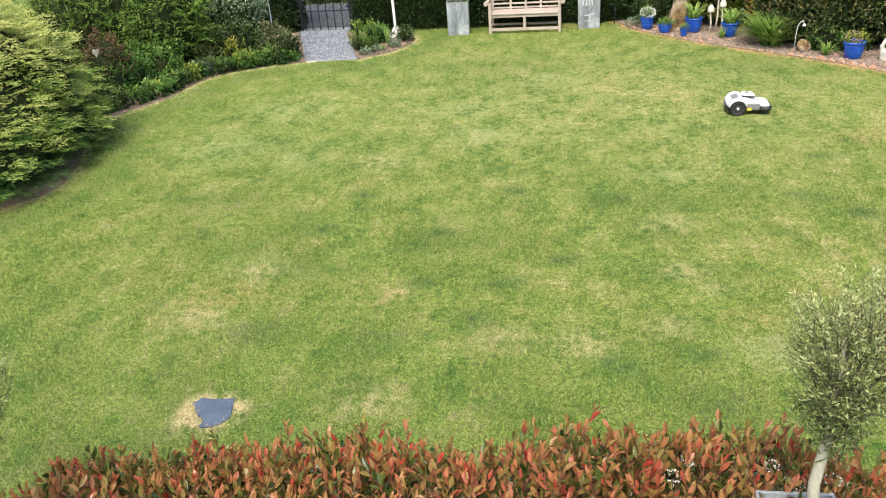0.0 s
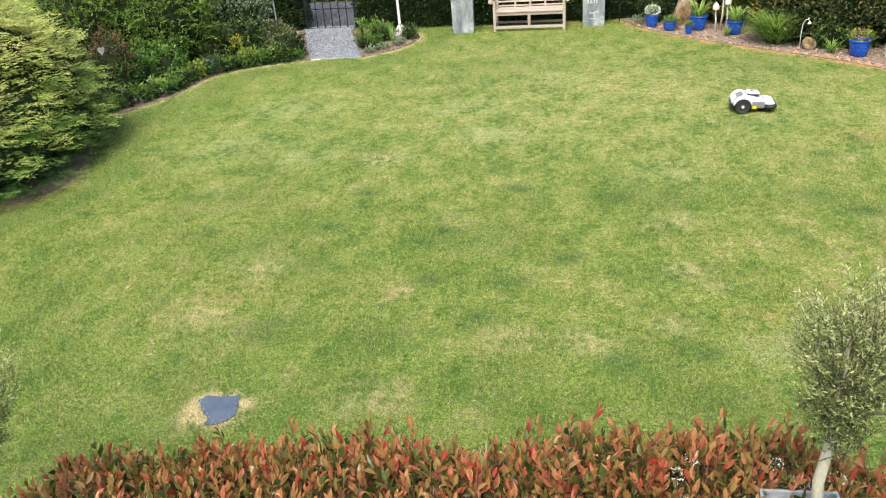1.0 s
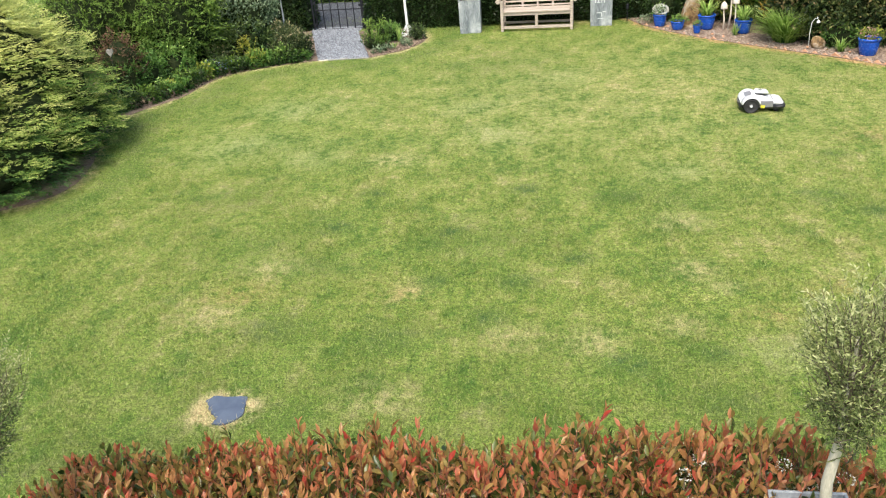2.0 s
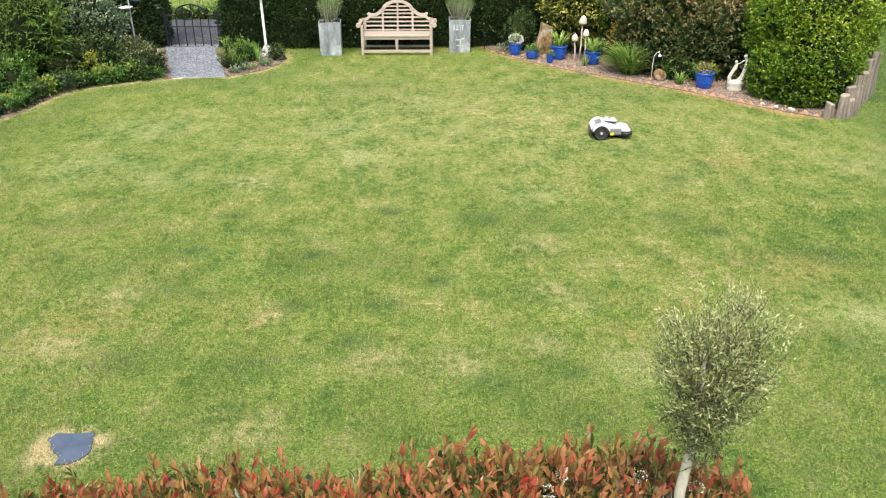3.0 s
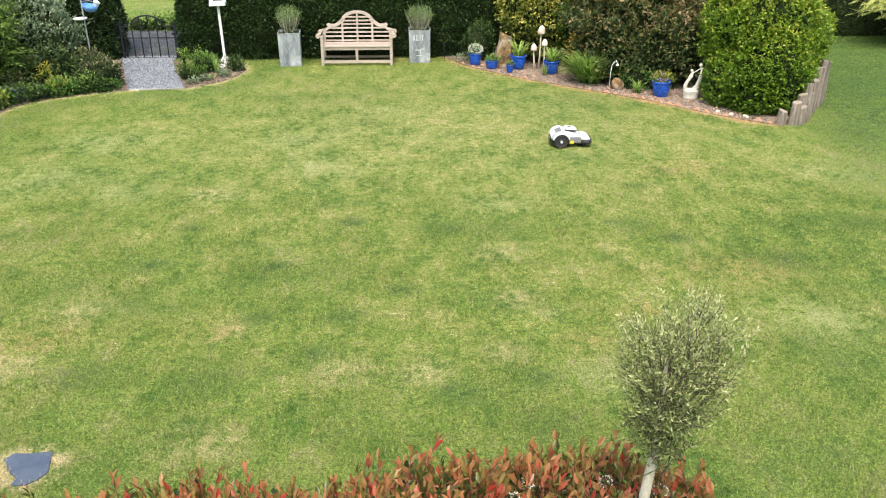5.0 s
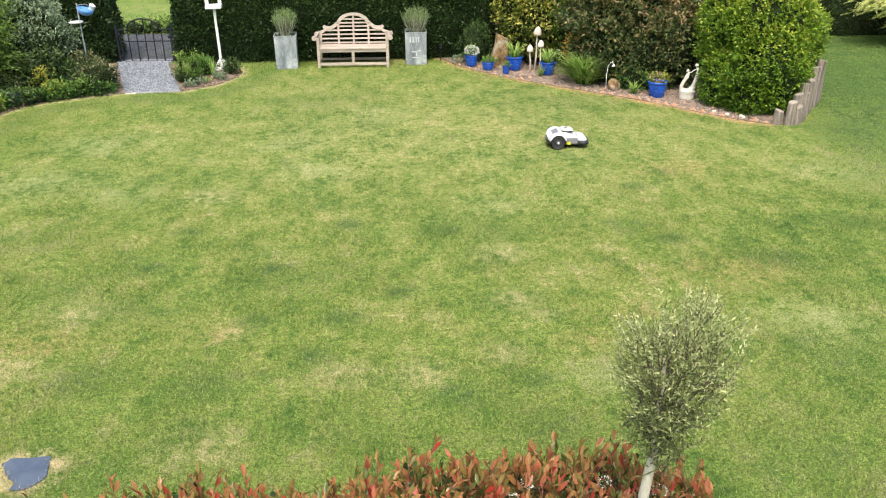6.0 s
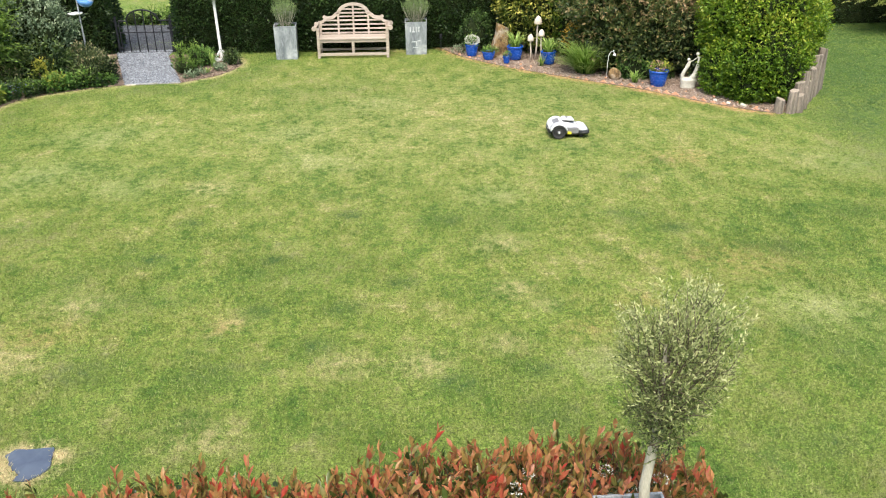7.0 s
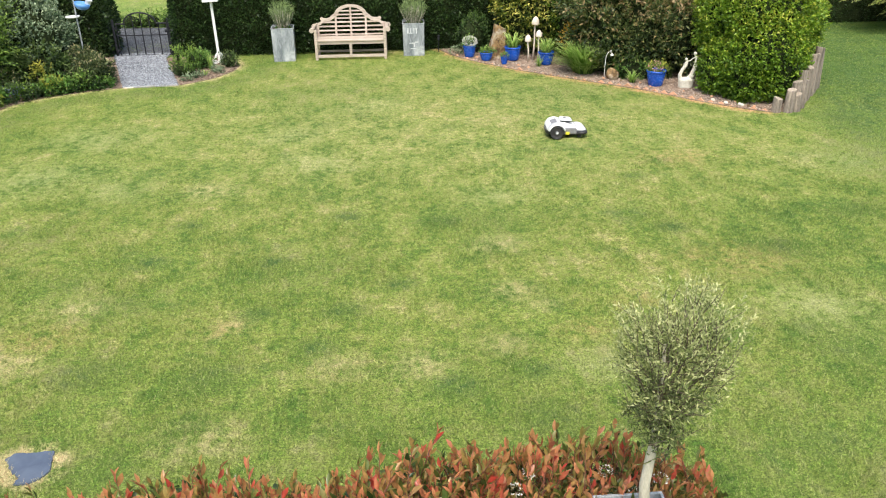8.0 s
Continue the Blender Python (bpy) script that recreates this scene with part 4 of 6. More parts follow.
# stepped timber posts holding the border's corner
logs = thing("log_edging", pose(0, 0, 0), "row of grey weathered timber posts stepping up round the border", "edging")
LOG_LINE = [(7.44, 12.98, 0.24), (7.63, 12.94, 0.39), (7.78, 12.99, 0.3), (7.82, 13.12, 0.48), (7.95, 13.2, 0.36), (8.0, 13.36, 0.6), (8.13, 13.48, 0.42), (8.24, 13.64, 0.6), (8.36, 13.79, 0.52),
            (8.48, 13.95, 0.74), (8.6, 14.11, 0.7), (8.72, 14.27, 0.8), (8.84, 14.43, 0.76)]
for x, y, h in LOG_LINE:
    r = rng.uniform(0.078, 0.1)
    bm = lathe(bmesh.new(), [(r * 1.02, -0.05), (r, h * 0.5), (r * 0.97, h - 0.012), (r * 0.88, h)], 14)
    for v in bm.verts:
        a = math.atan2(v.co.y, v.co.x)
        v.co.x, v.co.y = v.co.x * (1 + 0.06 * math.sin(3 * a + x * 7)), v.co.y * (1 + 0.06 * math.sin(4 * a + y * 5))
        v.co.z += 0.02 * math.cos(a + x * 9) if v.co.z > h * 0.8 else 0
    p = part("log", bm, M_LOG, logs)
    p.matrix_basis = pose(x, y, 0, rng.uniform(-3, 3), rng.uniform(-1, 5), rng.uniform(0, 90))
    p.data.materials.append(M_LOGTOP)
    p.data.polygons[len(p.data.polygons) - 1].material_index = 1

# golden conifer at the end of the lawn
def conifer(label, at, blobs, n, size, seed, tone=(0.0, 1.0), rise=0.06, core_shrink=0.8, bough=0.36):
    """A spreading conifer: flat tiers of boughs, each a fan of sprays with many small pointed leaflets, over near-black
    cores that paint in the inner shade.
    """
    ob = thing("conifer", pose(*at), label, "conifer")
    per = 22
    P, N = blob_points(blobs, n // per, 0.14, seed, 0.16, low=0.12)
    k = len(P)
    D = unit(N * np.array([1, 1, 0.1]) + np.array([0, 0, rise]) + rng.normal(size=P.shape) * np.array([0.3, 0.3, 0.08]))
    S = unit(np.cross(D, np.array([0, 0, 1.0]) + rng.normal(size=P.shape) * 0.18))
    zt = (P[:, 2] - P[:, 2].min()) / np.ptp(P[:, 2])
    # Tone climbs with height and upward-facing boughs: daylight painted into the spray colour.
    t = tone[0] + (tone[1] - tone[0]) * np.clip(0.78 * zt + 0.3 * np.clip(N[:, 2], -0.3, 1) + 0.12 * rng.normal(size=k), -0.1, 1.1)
    L = bough * rng.uniform(0.7, 1.25, k)
    f = np.tile(np.linspace(0.02, 1, per), k)
    w = rng.uniform(-1, 1, k * per)
    Lr, Dr, Sr = np.repeat(L, per), np.repeat(D, per, 0), np.repeat(S, per, 0)
    fan = 0.42 * np.sin(np.pi * np.clip(f * 0.82 + 0.14, 0, 1))
    Q = np.repeat(P, per, 0) + Dr * (Lr * (f - 0.55))[:, None] + Sr * (Lr * fan * w)[:, None]
    Q[:, 2] += -0.16 * Lr * f * f + rng.normal(size=k * per) * 0.012
    Q[:, 2] = np.maximum(Q[:, 2], 0.06)
    E = unit(Dr + Sr * (w * 0.75)[:, None] + rng.normal(size=Q.shape) * 0.13)
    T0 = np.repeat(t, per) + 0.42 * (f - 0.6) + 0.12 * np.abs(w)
    X = unit(np.cross(E, np.array([0, 0, 1.0]) + rng.normal(size=Q.shape) * 0.2))
    ps, ds, ts, ls = [], [], [], []
    for g, side, ln in ((0.0, 0.5, 0.42), (0.12, -0.5, 0.42), (0.32, 0.6, 0.38), (0.42, -0.6, 0.36), (0.6, 0.5, 0.3), (0.68, -0.5, 0.3), (0.84, 0.0, 0.3)):
        q = size * rng.uniform(0.75, 1.25, len(Q))
        ps.append(Q + E * (g * q)[:, None])
        ds.append(E + X * side + np.array([0, 0, -0.08]) + rng.normal(size=Q.shape) * 0.12)
        ts.append(T0 + 0.15 * g)
        ls.append(q * ln)
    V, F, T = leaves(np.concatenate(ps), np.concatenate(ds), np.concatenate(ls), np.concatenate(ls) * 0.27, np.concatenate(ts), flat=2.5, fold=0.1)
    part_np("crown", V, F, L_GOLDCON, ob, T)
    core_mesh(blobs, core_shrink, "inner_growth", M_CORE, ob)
    part("trunk", tube(bmesh.new(), [(0, 0, -0.03), (0.05, 0, 0.5), (0, 0.05, 1.2)], [0.14, 0.11, 0.06], 10), M_BARK, ob)
    return ob


conifer("low golden conifer in front of the far hedge", (14.5, 19.3, 0), [(0, 0, 1.2, 1.9, 1.0, 0.75), (-0.8, -0.2, 1.2, 1.5, 0.7, 0.35)], 4200, 0.2, 3, (0.6, 1.3), -0.25, 0.7, 0.7)

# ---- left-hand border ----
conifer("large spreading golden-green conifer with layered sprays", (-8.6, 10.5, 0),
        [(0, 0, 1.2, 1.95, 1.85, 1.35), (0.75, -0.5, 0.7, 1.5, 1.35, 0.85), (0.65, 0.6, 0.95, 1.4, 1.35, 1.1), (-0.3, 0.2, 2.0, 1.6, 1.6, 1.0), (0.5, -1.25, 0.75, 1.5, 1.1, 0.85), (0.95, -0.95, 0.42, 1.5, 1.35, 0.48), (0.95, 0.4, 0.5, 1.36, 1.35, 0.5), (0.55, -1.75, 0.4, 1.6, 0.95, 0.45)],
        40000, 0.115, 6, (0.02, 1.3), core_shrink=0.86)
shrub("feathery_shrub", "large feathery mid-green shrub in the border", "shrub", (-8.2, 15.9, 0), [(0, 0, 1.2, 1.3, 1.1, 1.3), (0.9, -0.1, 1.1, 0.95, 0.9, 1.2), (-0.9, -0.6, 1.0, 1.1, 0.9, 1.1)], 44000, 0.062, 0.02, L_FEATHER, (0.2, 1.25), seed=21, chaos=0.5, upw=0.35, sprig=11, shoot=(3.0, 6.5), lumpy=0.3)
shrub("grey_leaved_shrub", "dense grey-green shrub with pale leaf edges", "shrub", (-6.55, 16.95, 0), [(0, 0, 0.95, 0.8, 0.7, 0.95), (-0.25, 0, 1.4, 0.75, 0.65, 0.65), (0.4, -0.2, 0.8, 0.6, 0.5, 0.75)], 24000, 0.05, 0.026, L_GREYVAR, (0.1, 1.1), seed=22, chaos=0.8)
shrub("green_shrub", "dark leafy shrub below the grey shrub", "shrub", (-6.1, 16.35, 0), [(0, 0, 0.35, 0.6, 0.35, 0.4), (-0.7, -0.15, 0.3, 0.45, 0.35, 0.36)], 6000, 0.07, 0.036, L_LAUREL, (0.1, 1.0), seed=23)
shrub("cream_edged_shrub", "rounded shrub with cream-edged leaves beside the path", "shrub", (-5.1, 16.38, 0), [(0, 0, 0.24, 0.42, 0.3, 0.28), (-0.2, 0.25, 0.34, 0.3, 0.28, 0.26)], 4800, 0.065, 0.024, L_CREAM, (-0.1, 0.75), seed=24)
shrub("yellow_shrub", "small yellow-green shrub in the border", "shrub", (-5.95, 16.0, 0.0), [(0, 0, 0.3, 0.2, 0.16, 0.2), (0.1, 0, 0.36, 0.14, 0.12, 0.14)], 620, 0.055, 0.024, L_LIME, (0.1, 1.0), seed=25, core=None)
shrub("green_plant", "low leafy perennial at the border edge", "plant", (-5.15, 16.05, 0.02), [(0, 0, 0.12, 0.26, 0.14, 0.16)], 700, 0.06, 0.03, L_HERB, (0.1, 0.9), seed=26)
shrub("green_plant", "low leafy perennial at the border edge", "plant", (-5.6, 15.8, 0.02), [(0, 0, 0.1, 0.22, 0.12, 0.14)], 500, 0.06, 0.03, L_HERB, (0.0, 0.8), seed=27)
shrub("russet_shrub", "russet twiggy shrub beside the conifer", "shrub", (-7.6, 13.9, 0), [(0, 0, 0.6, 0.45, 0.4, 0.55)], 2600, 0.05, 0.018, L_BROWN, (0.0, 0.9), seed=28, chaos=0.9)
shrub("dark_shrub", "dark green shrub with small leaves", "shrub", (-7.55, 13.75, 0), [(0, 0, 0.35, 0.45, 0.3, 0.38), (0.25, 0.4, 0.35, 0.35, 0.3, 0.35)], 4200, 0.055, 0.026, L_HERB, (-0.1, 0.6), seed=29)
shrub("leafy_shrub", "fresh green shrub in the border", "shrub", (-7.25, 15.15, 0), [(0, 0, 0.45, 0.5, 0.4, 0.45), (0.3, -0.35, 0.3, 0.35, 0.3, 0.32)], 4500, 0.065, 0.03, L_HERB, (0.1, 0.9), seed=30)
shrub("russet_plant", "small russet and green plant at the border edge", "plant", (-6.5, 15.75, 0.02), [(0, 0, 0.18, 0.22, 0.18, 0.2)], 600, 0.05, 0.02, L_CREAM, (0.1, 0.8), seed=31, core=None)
clump("strap_plant", "clump of yellow-green strap leaves", "plant", (-6.72, 14.75, 0.02), 90, 0.3, 0.018, 0.35, L_STRAP)
clump("strap_plant", "clump of yellow-green strap leaves", "plant", (-6.62, 14.1, 0.02), 60, 0.24, 0.018, 0.28, L_STRAP)
for x, y in ((-6.35, 15.3), (-6.15, 15.45), (-6.55, 15.45)):
    fm = shrub("forget_me_not", "low mound of pale blue forget-me-not flowers", "flowers", (x, y, 0.02), [(0, 0, 0.08, 0.16, 0.13, 0.12)], 220, 0.04, 0.016, L_HERB, (0.0, 0.6), core=None, stems=0)
    P, N = blob_points([(0, 0, 0.12, 0.17, 0.14, 0.11)], 150, low=0.05)
    V, F, T = leaves(P, N + rng.normal(size=P.shape) * 0.5, 0.022, 0.022, rng.random(len(P)), shape=0.6)
    part_np("blossom", V, F, F_BLUE, fm, T, "pale blue flowers")

for k in range(26):
    q = EDGE_LEFT[min(2 + k, len(EDGE_LEFT) - 1)]
    pal, cat = ((L_HERB, "green"), (L_LAUREL, "dark green"), (L_FEATHER, "feathery green"), (L_LAUREL, "dark green"), (L_HERB, "green"), (L_LIME, "yellow-green"))[k % 6]
    ox, oy = (-0.06, 0.15) if q[1] > 15 else (-0.3, 0.1)
    r = rng.uniform(0.13, 0.24)
    shrub("border_perennial", "low " + cat + " perennial near the lawn's edge", "plant", (q[0] + ox + rng.uniform(-0.08, 0.08), q[1] + oy, 0), [(0, 0, r * 0.55, r, r * 0.8, r * 0.8)], 560, 0.055, 0.026, pal, (-0.2, 0.75), seed=50 + k, core=None, stems=2)

# heart ornament and small solar lamp
heart = thing("heart_ornament", pose(-7.41, 13.30, 0.19), "grey stone heart on a thin stake among shrubs", "garden ornament")
part("stake", tube(bmesh.new(), [(0, 0, -0.02), (0, 0, 0.72)], 0.006, 6), M_IRON, heart)
bm = bmesh.new()
hp = [(0.016 * 0.8 * 16 * math.sin(a) ** 3 / 3.2, 0.016 * (13 * math.cos(a) - 5 * math.cos(2 * a) - 2 * math.cos(3 * a) - math.cos(4 * a)) / 3.2) for a in [2 * math.pi * k / 28 for k in range(28)]]
f1 = [bm.verts.new((x, -0.015, z + 0.8)) for x, z in hp]
f2 = [bm.verts.new((x, 0.015, z + 0.8)) for x, z in hp]
bm.faces.new(f1)
bm.faces.new(f2[::-1])
for k in range(28):
    bm.faces.new((f1[k], f2[k], f2[(k + 1) % 28], f1[(k + 1) % 28]))
bmesh.ops.recalc_face_normals(bm, faces=bm.faces)
part("heart", bm, M_TERRASTONE, heart, "grey heart plaque")
lamp = thing("solar_lamp", pose(-7.00, 14.68, 0), "small black solar stake lamp in the border", "garden light")
part("stake", tube(bmesh.new(), [(0, 0, -0.03), (0, 0, 0.26)], 0.012, 8), M_IRON, lamp)
part("lamp_head", lathe(bmesh.new(), [(0.03, 0.25), (0.06, 0.27), (0.055, 0.36), (0.08, 0.375), (0.05, 0.4), (0.01, 0.41)], 14), M_MGREY, lamp, "black lamp head", True)

# bird feeder on a pole
feeder = thing("bird_feeder", pose(-5.39, 17.0, 0, 0, -1, 0), "grey pole with a white dish and light blue bowl", "bird feeder")
part("pole", tube(bmesh.new(), [(0, 0, -0.02), (0, 0, 0.8), (0.01, 0, 1.62)], [0.02, 0.018, 0.014], 8), M_ZINC, feeder)
part("dish", lathe(bmesh.new(), [(0.03, 1.22), (0.12, 1.235), (0.145, 1.26), (0.14, 1.265), (0.1, 1.25), (0.01, 1.245)], 20), M_WHITE, feeder, "white round dish", True).matrix_basis = pose(-0.07, 0, 0.0)
part("bowl", lathe(bmesh.new(), [(0.02, 1.36), (0.1, 1.38), (0.16, 1.44), (0.185, 1.53), (0.175, 1.53), (0.1, 1.42), (0.01, 1.4)], 22), M_SKYBLUE, feeder, "light blue plastic bowl", True).matrix_basis = pose(0.16, 0, 1.45, 0, 14, 0) @ Matrix.Diagonal((0.86, 0.86, 0.84, 1)) @ pose(0, 0, -1.45)
part("cup", lathe(bmesh.new(), [(0.04, 0), (0.055, 0.01), (0.06, 0.09), (0.07, 0.1), (0.06, 0.11), (0.02, 0.13)], 16), M_WHITE, feeder, "white cup", True).matrix_basis = pose(0.27, 0.0, 1.48, 0, 30, 0)
part("bracket", tube(bmesh.new(), [(0.01, 0, 1.58), (0.16, 0, 1.6), (0.3, 0, 1.55)], 0.008, 6), M_ZINC, feeder)

# ---- gate ----
gate = thing("gate", pose(-5.38, 19.06, -0.03, 0, 0, -1), "closed black iron gate with an arched top", "gate")
GW = 1.25


def bar(name, pts, r, parent, label="", sides=8):
    return part(name, tube(bmesh.new(), pts, r, sides), M_IRON, parent, label)


bar("post", [(0.0, 0, -0.06), (0.0, 0, 0.86)], 0.03, gate)
bar("post", [(GW, 0, -0.06), (GW, 0, 0.86)], 0.042, gate, "thick black post")
bar("post", [(-0.1, 0.02, -0.06), (-0.1, 0.02, 0.8)], 0.02, gate)
bar("post", [(GW + 0.14, 0.02, -0.06), (GW + 0.14, 0.02, 0.8)], 0.035, gate)
bar("rail", [(GW, 0.0, 0.76), (GW + 0.14, 0.02, 0.76)], 0.012, gate)
bar("rail", [(0.07, 0, 0.04), (GW - 0.05, 0, 0.04)], 0.019, gate)
bar("rail", [(0.07, 0, 0.5), (GW - 0.05, 0, 0.5)], 0.012, gate)
bar("rail", [(-0.1, 0.02, 0.76), (0.0, 0.0, 0.76)], 0.012, gate)
bar("rail", [(-0.1, 0.02, 0.04), (0.0, 0.0, 0.04)], 0.012, gate)
arch = [(0.07, 0, 0.76), (0.25, 0, 0.76)] + [(0.25 + 0.36 - 0.36 * math.cos(a), 0, 0.76 + 0.24 * math.sin(a)) for a in [math.pi * k / 14 for k in range(1, 14)]] + [(0.97, 0, 0.76), (GW - 0.05, 0, 0.76)]
bar("arch", arch, 0.018, gate, "arched top rail")
for k in range(7):
    x = 0.07 + k * (GW - 0.12) / 6
    top = 0.76 if not 0.25 < x < 0.97 else 0.76 + 0.24 * math.sqrt(max(0, 1 - ((x - 0.61) / 0.36) ** 2))
    bar("bar", [(x, 0, 0.04), (x, 0, top)], 0.013, gate)
part("latch", block(GW - 0.1, GW - 0.02, -0.03, 0.02, 0.56, 0.62, 0.006), M_IRON, gate)
part("hinge", block(-0.01, 0.08, -0.02, 0.02, 0.14, 0.18, 0.005), M_IRON, gate)
part("hinge", block(-0.01, 0.08, -0.02, 0.02, 0.64, 0.68, 0.005), M_IRON, gate)

for x, y in ((-6.0, 22.7), (-5.5, 22.75), (-4.95, 22.65), (-6.6, 22.8)):
    shrub("low_shrub", "low green plant along the far side of the drive", "shrub", (x, y, 0), [(0, 0, 0.14, 0.28, 0.2, 0.2)], 500, 0.07, 0.03, L_FEATHER, (0.0, 0.7), seed=x, stems=2)

# ---- bird table and plants beside it ----
table = thing("bird_table", pose(-2.9, 18.05, 0, 0, -1, 4), "white painted wooden bird table on braced feet", "bird table")
part("post", block(-0.027, 0.027, -0.027, 0.027, 0.02, 1.345, 0.006), M_WHITE, table)
for k in range(4):
    a = pose(0, 0, 0, 0, 0, 45 + 90 * k)
    part("foot", block(0.03, 0.24, -0.02, 0.02, 0.0, 0.045, 0.005, a), M_WHITE, table)
    part("brace", block(0, 0.24, -0.014, 0.014, -0.018, 0.018, 0.004, a @ pose(0.19, 0, 0.03, 0, 0, 0) @ pose(0, 0, 0, 0, -128, 0)), M_WHITE, table)
part("tray", block(-0.15, 0.15, -0.14, 0.14, 1.34, 1.365, 0.004), M_WHITE, table)
for x0, x1, y0, y1 in ((-0.15, 0.15, -0.155, -0.14), (-0.15, 0.15, 0.14, 0.155), (-0.165, -0.15, -0.155, 0.155), (0.15, 0.165, -0.155, 0.155)):
    part("tray_edge", block(x0, x1, y0, y1, 1.336, 1.4, 0.003), M_WHITE, table)
for x in (-0.135, 0.135):
    for y in (-0.125, 0.125):
        part("upright", block(x - 0.02, x + 0.02, y - 0.02, y + 0.02, 1.365, 1.62, 0.003), M_WHITE, table)
shrub("green_shrub", "small green shrub with yellow tips by the path", "shrub", (-3.36, 16.95, 0), [(-0.12, -0.06, 0.14, 0.16, 0.14, 0.17), (0.08, 0.1, 0.26, 0.1, 0.1, 0.24), (0.06, -0.1, 0.1, 0.18, 0.14, 0.12), (-0.18, 0.12, 0.24, 0.07, 0.07, 0.2)], 1800, 0.06, 0.018, L_FEATHER, (-0.15, 1.0), seed=41, lumpy=0.5, upw=1.6, sprig=9, shoot=(2.0, 4.0))
shrub("broad_leaf_plant", "soft fresh green perennial below the bird table", "plant", (-3.22, 17.65, 0), [(0, 0, 0.14, 0.2, 0.18, 0.2)], 1300, 0.06, 0.024, L_HERB, (0.1, 0.8), seed=42)
clump("strap_plant", "upright strap leaves below the bird table", "plant", (-2.98, 17.45, 0.02), 26, 0.34, 0.022, 0.08, L_STRAP, arch=0.1)
shrub("small_shrub", "small dark green shrub at the bed's corner", "shrub", (-2.6, 17.6, 0), [(0, 0, 0.15, 0.16, 0.15, 0.2)], 650, 0.045, 0.018, L_LAUREL, (0.2, 1.0), seed=43)
clump("small_plant", "low strap-leaved plant on brown soil", "plant", (-3.0, 16.9, 0.02), 24, 0.13, 0.014, 0.14, L_STRAP)

for x, y, r in ((-2.78, 17.1, 0.12), (-2.72, 17.95, 0.14), (-3.1, 16.72, 0.1), (-3.3, 16.5, 0.09), (-2.85, 17.35, 0.1)):
    shrub("border_perennial", "low green ground-cover plant on brown soil", "plant", (x, y, 0), [(0, 0, 0.03, r, r * 0.8, 0.06)], 260, 0.04, 0.018, L_GREYVAR, (0.2, 0.9), seed=x, core=None, stems=2)

# ---- bench ----
bench = thing("garden_bench", pose(0.0, 17.99, 0, 0, 0, -1.5), "weathered teak bench with an arched slatted back", "bench")
HW = 0.79
for x in (-HW, HW - 0.06):
    part("leg", block(x, x + 0.06, 0.0, 0.06, 0, 0.66, 0.005), M_TEAK, bench)
    part("leg", block(x, x + 0.06, 0.5, 0.56, 0, 0.72, 0.005), M_TEAK, bench)
    part("side_rail", block(x + 0.012, x + 0.05, 0.06, 0.5, 0.07, 0.12, 0.004), M_TEAK, bench)
    part("side_rail", block(x + 0.01, x + 0.052, 0.06, 0.5, 0.34, 0.41, 0.004), M_TEAK, bench)
part("centre_leg", block(-0.03, 0.03, 0.005, 0.06, 0.09, 0.37, 0.005), M_TEAK, bench)
part("stretcher", block(-HW + 0.06, HW - 0.06, 0.012, 0.05, 0.055, 0.115, 0.004), M_TEAK, bench)
part("stretcher", block(-HW + 0.06, HW - 0.06, 0.51, 0.548, 0.07, 0.12, 0.004), M_TEAK, bench)
part("apron", block(-HW + 0.06, HW - 0.06, 0.008, 0.045, 0.345, 0.412, 0.004), M_TEAK, bench)
part("apron", block(-HW + 0.06, HW - 0.06, 0.5, 0.54, 0.345, 0.412, 0.004), M_TEAK, bench)
for k in range(6):
    y = -0.015 + k * 0.088
    part("seat_slat", block(-HW + (0.062 if k in (0, 5) else 0.0), HW - (0.062 if k in (0, 5) else 0.0), y, y + 0.079, 0.412, 0.434, 0.004), M_TEAK, bench)
RAKE = pose(0, 0.49, 0.43, -9, 0, 0)


def ribbon(name, pts, depth, mat, parent, m, label=""):
    """A flat shaped board from an outline in x and z."""
    bm = bmesh.new()
    f1 = [bm.verts.new((x, -depth / 2, z)) for x, z in pts]
    f2 = [bm.verts.new((x, depth / 2, z)) for x, z in pts]
    bm.faces.new(f1)
    bm.faces.new(f2[::-1])
    n = len(pts)
    for k in range(n):
        bm.faces.new((f1[k], f2[k], f2[(k + 1) % n], f1[(k + 1) % n]))
    bmesh.ops.recalc_face_normals(bm, faces=bm.faces)
    bmesh.ops.transform(bm, matrix=m, verts=bm.verts)
    return part(name, bm, mat, parent, label)


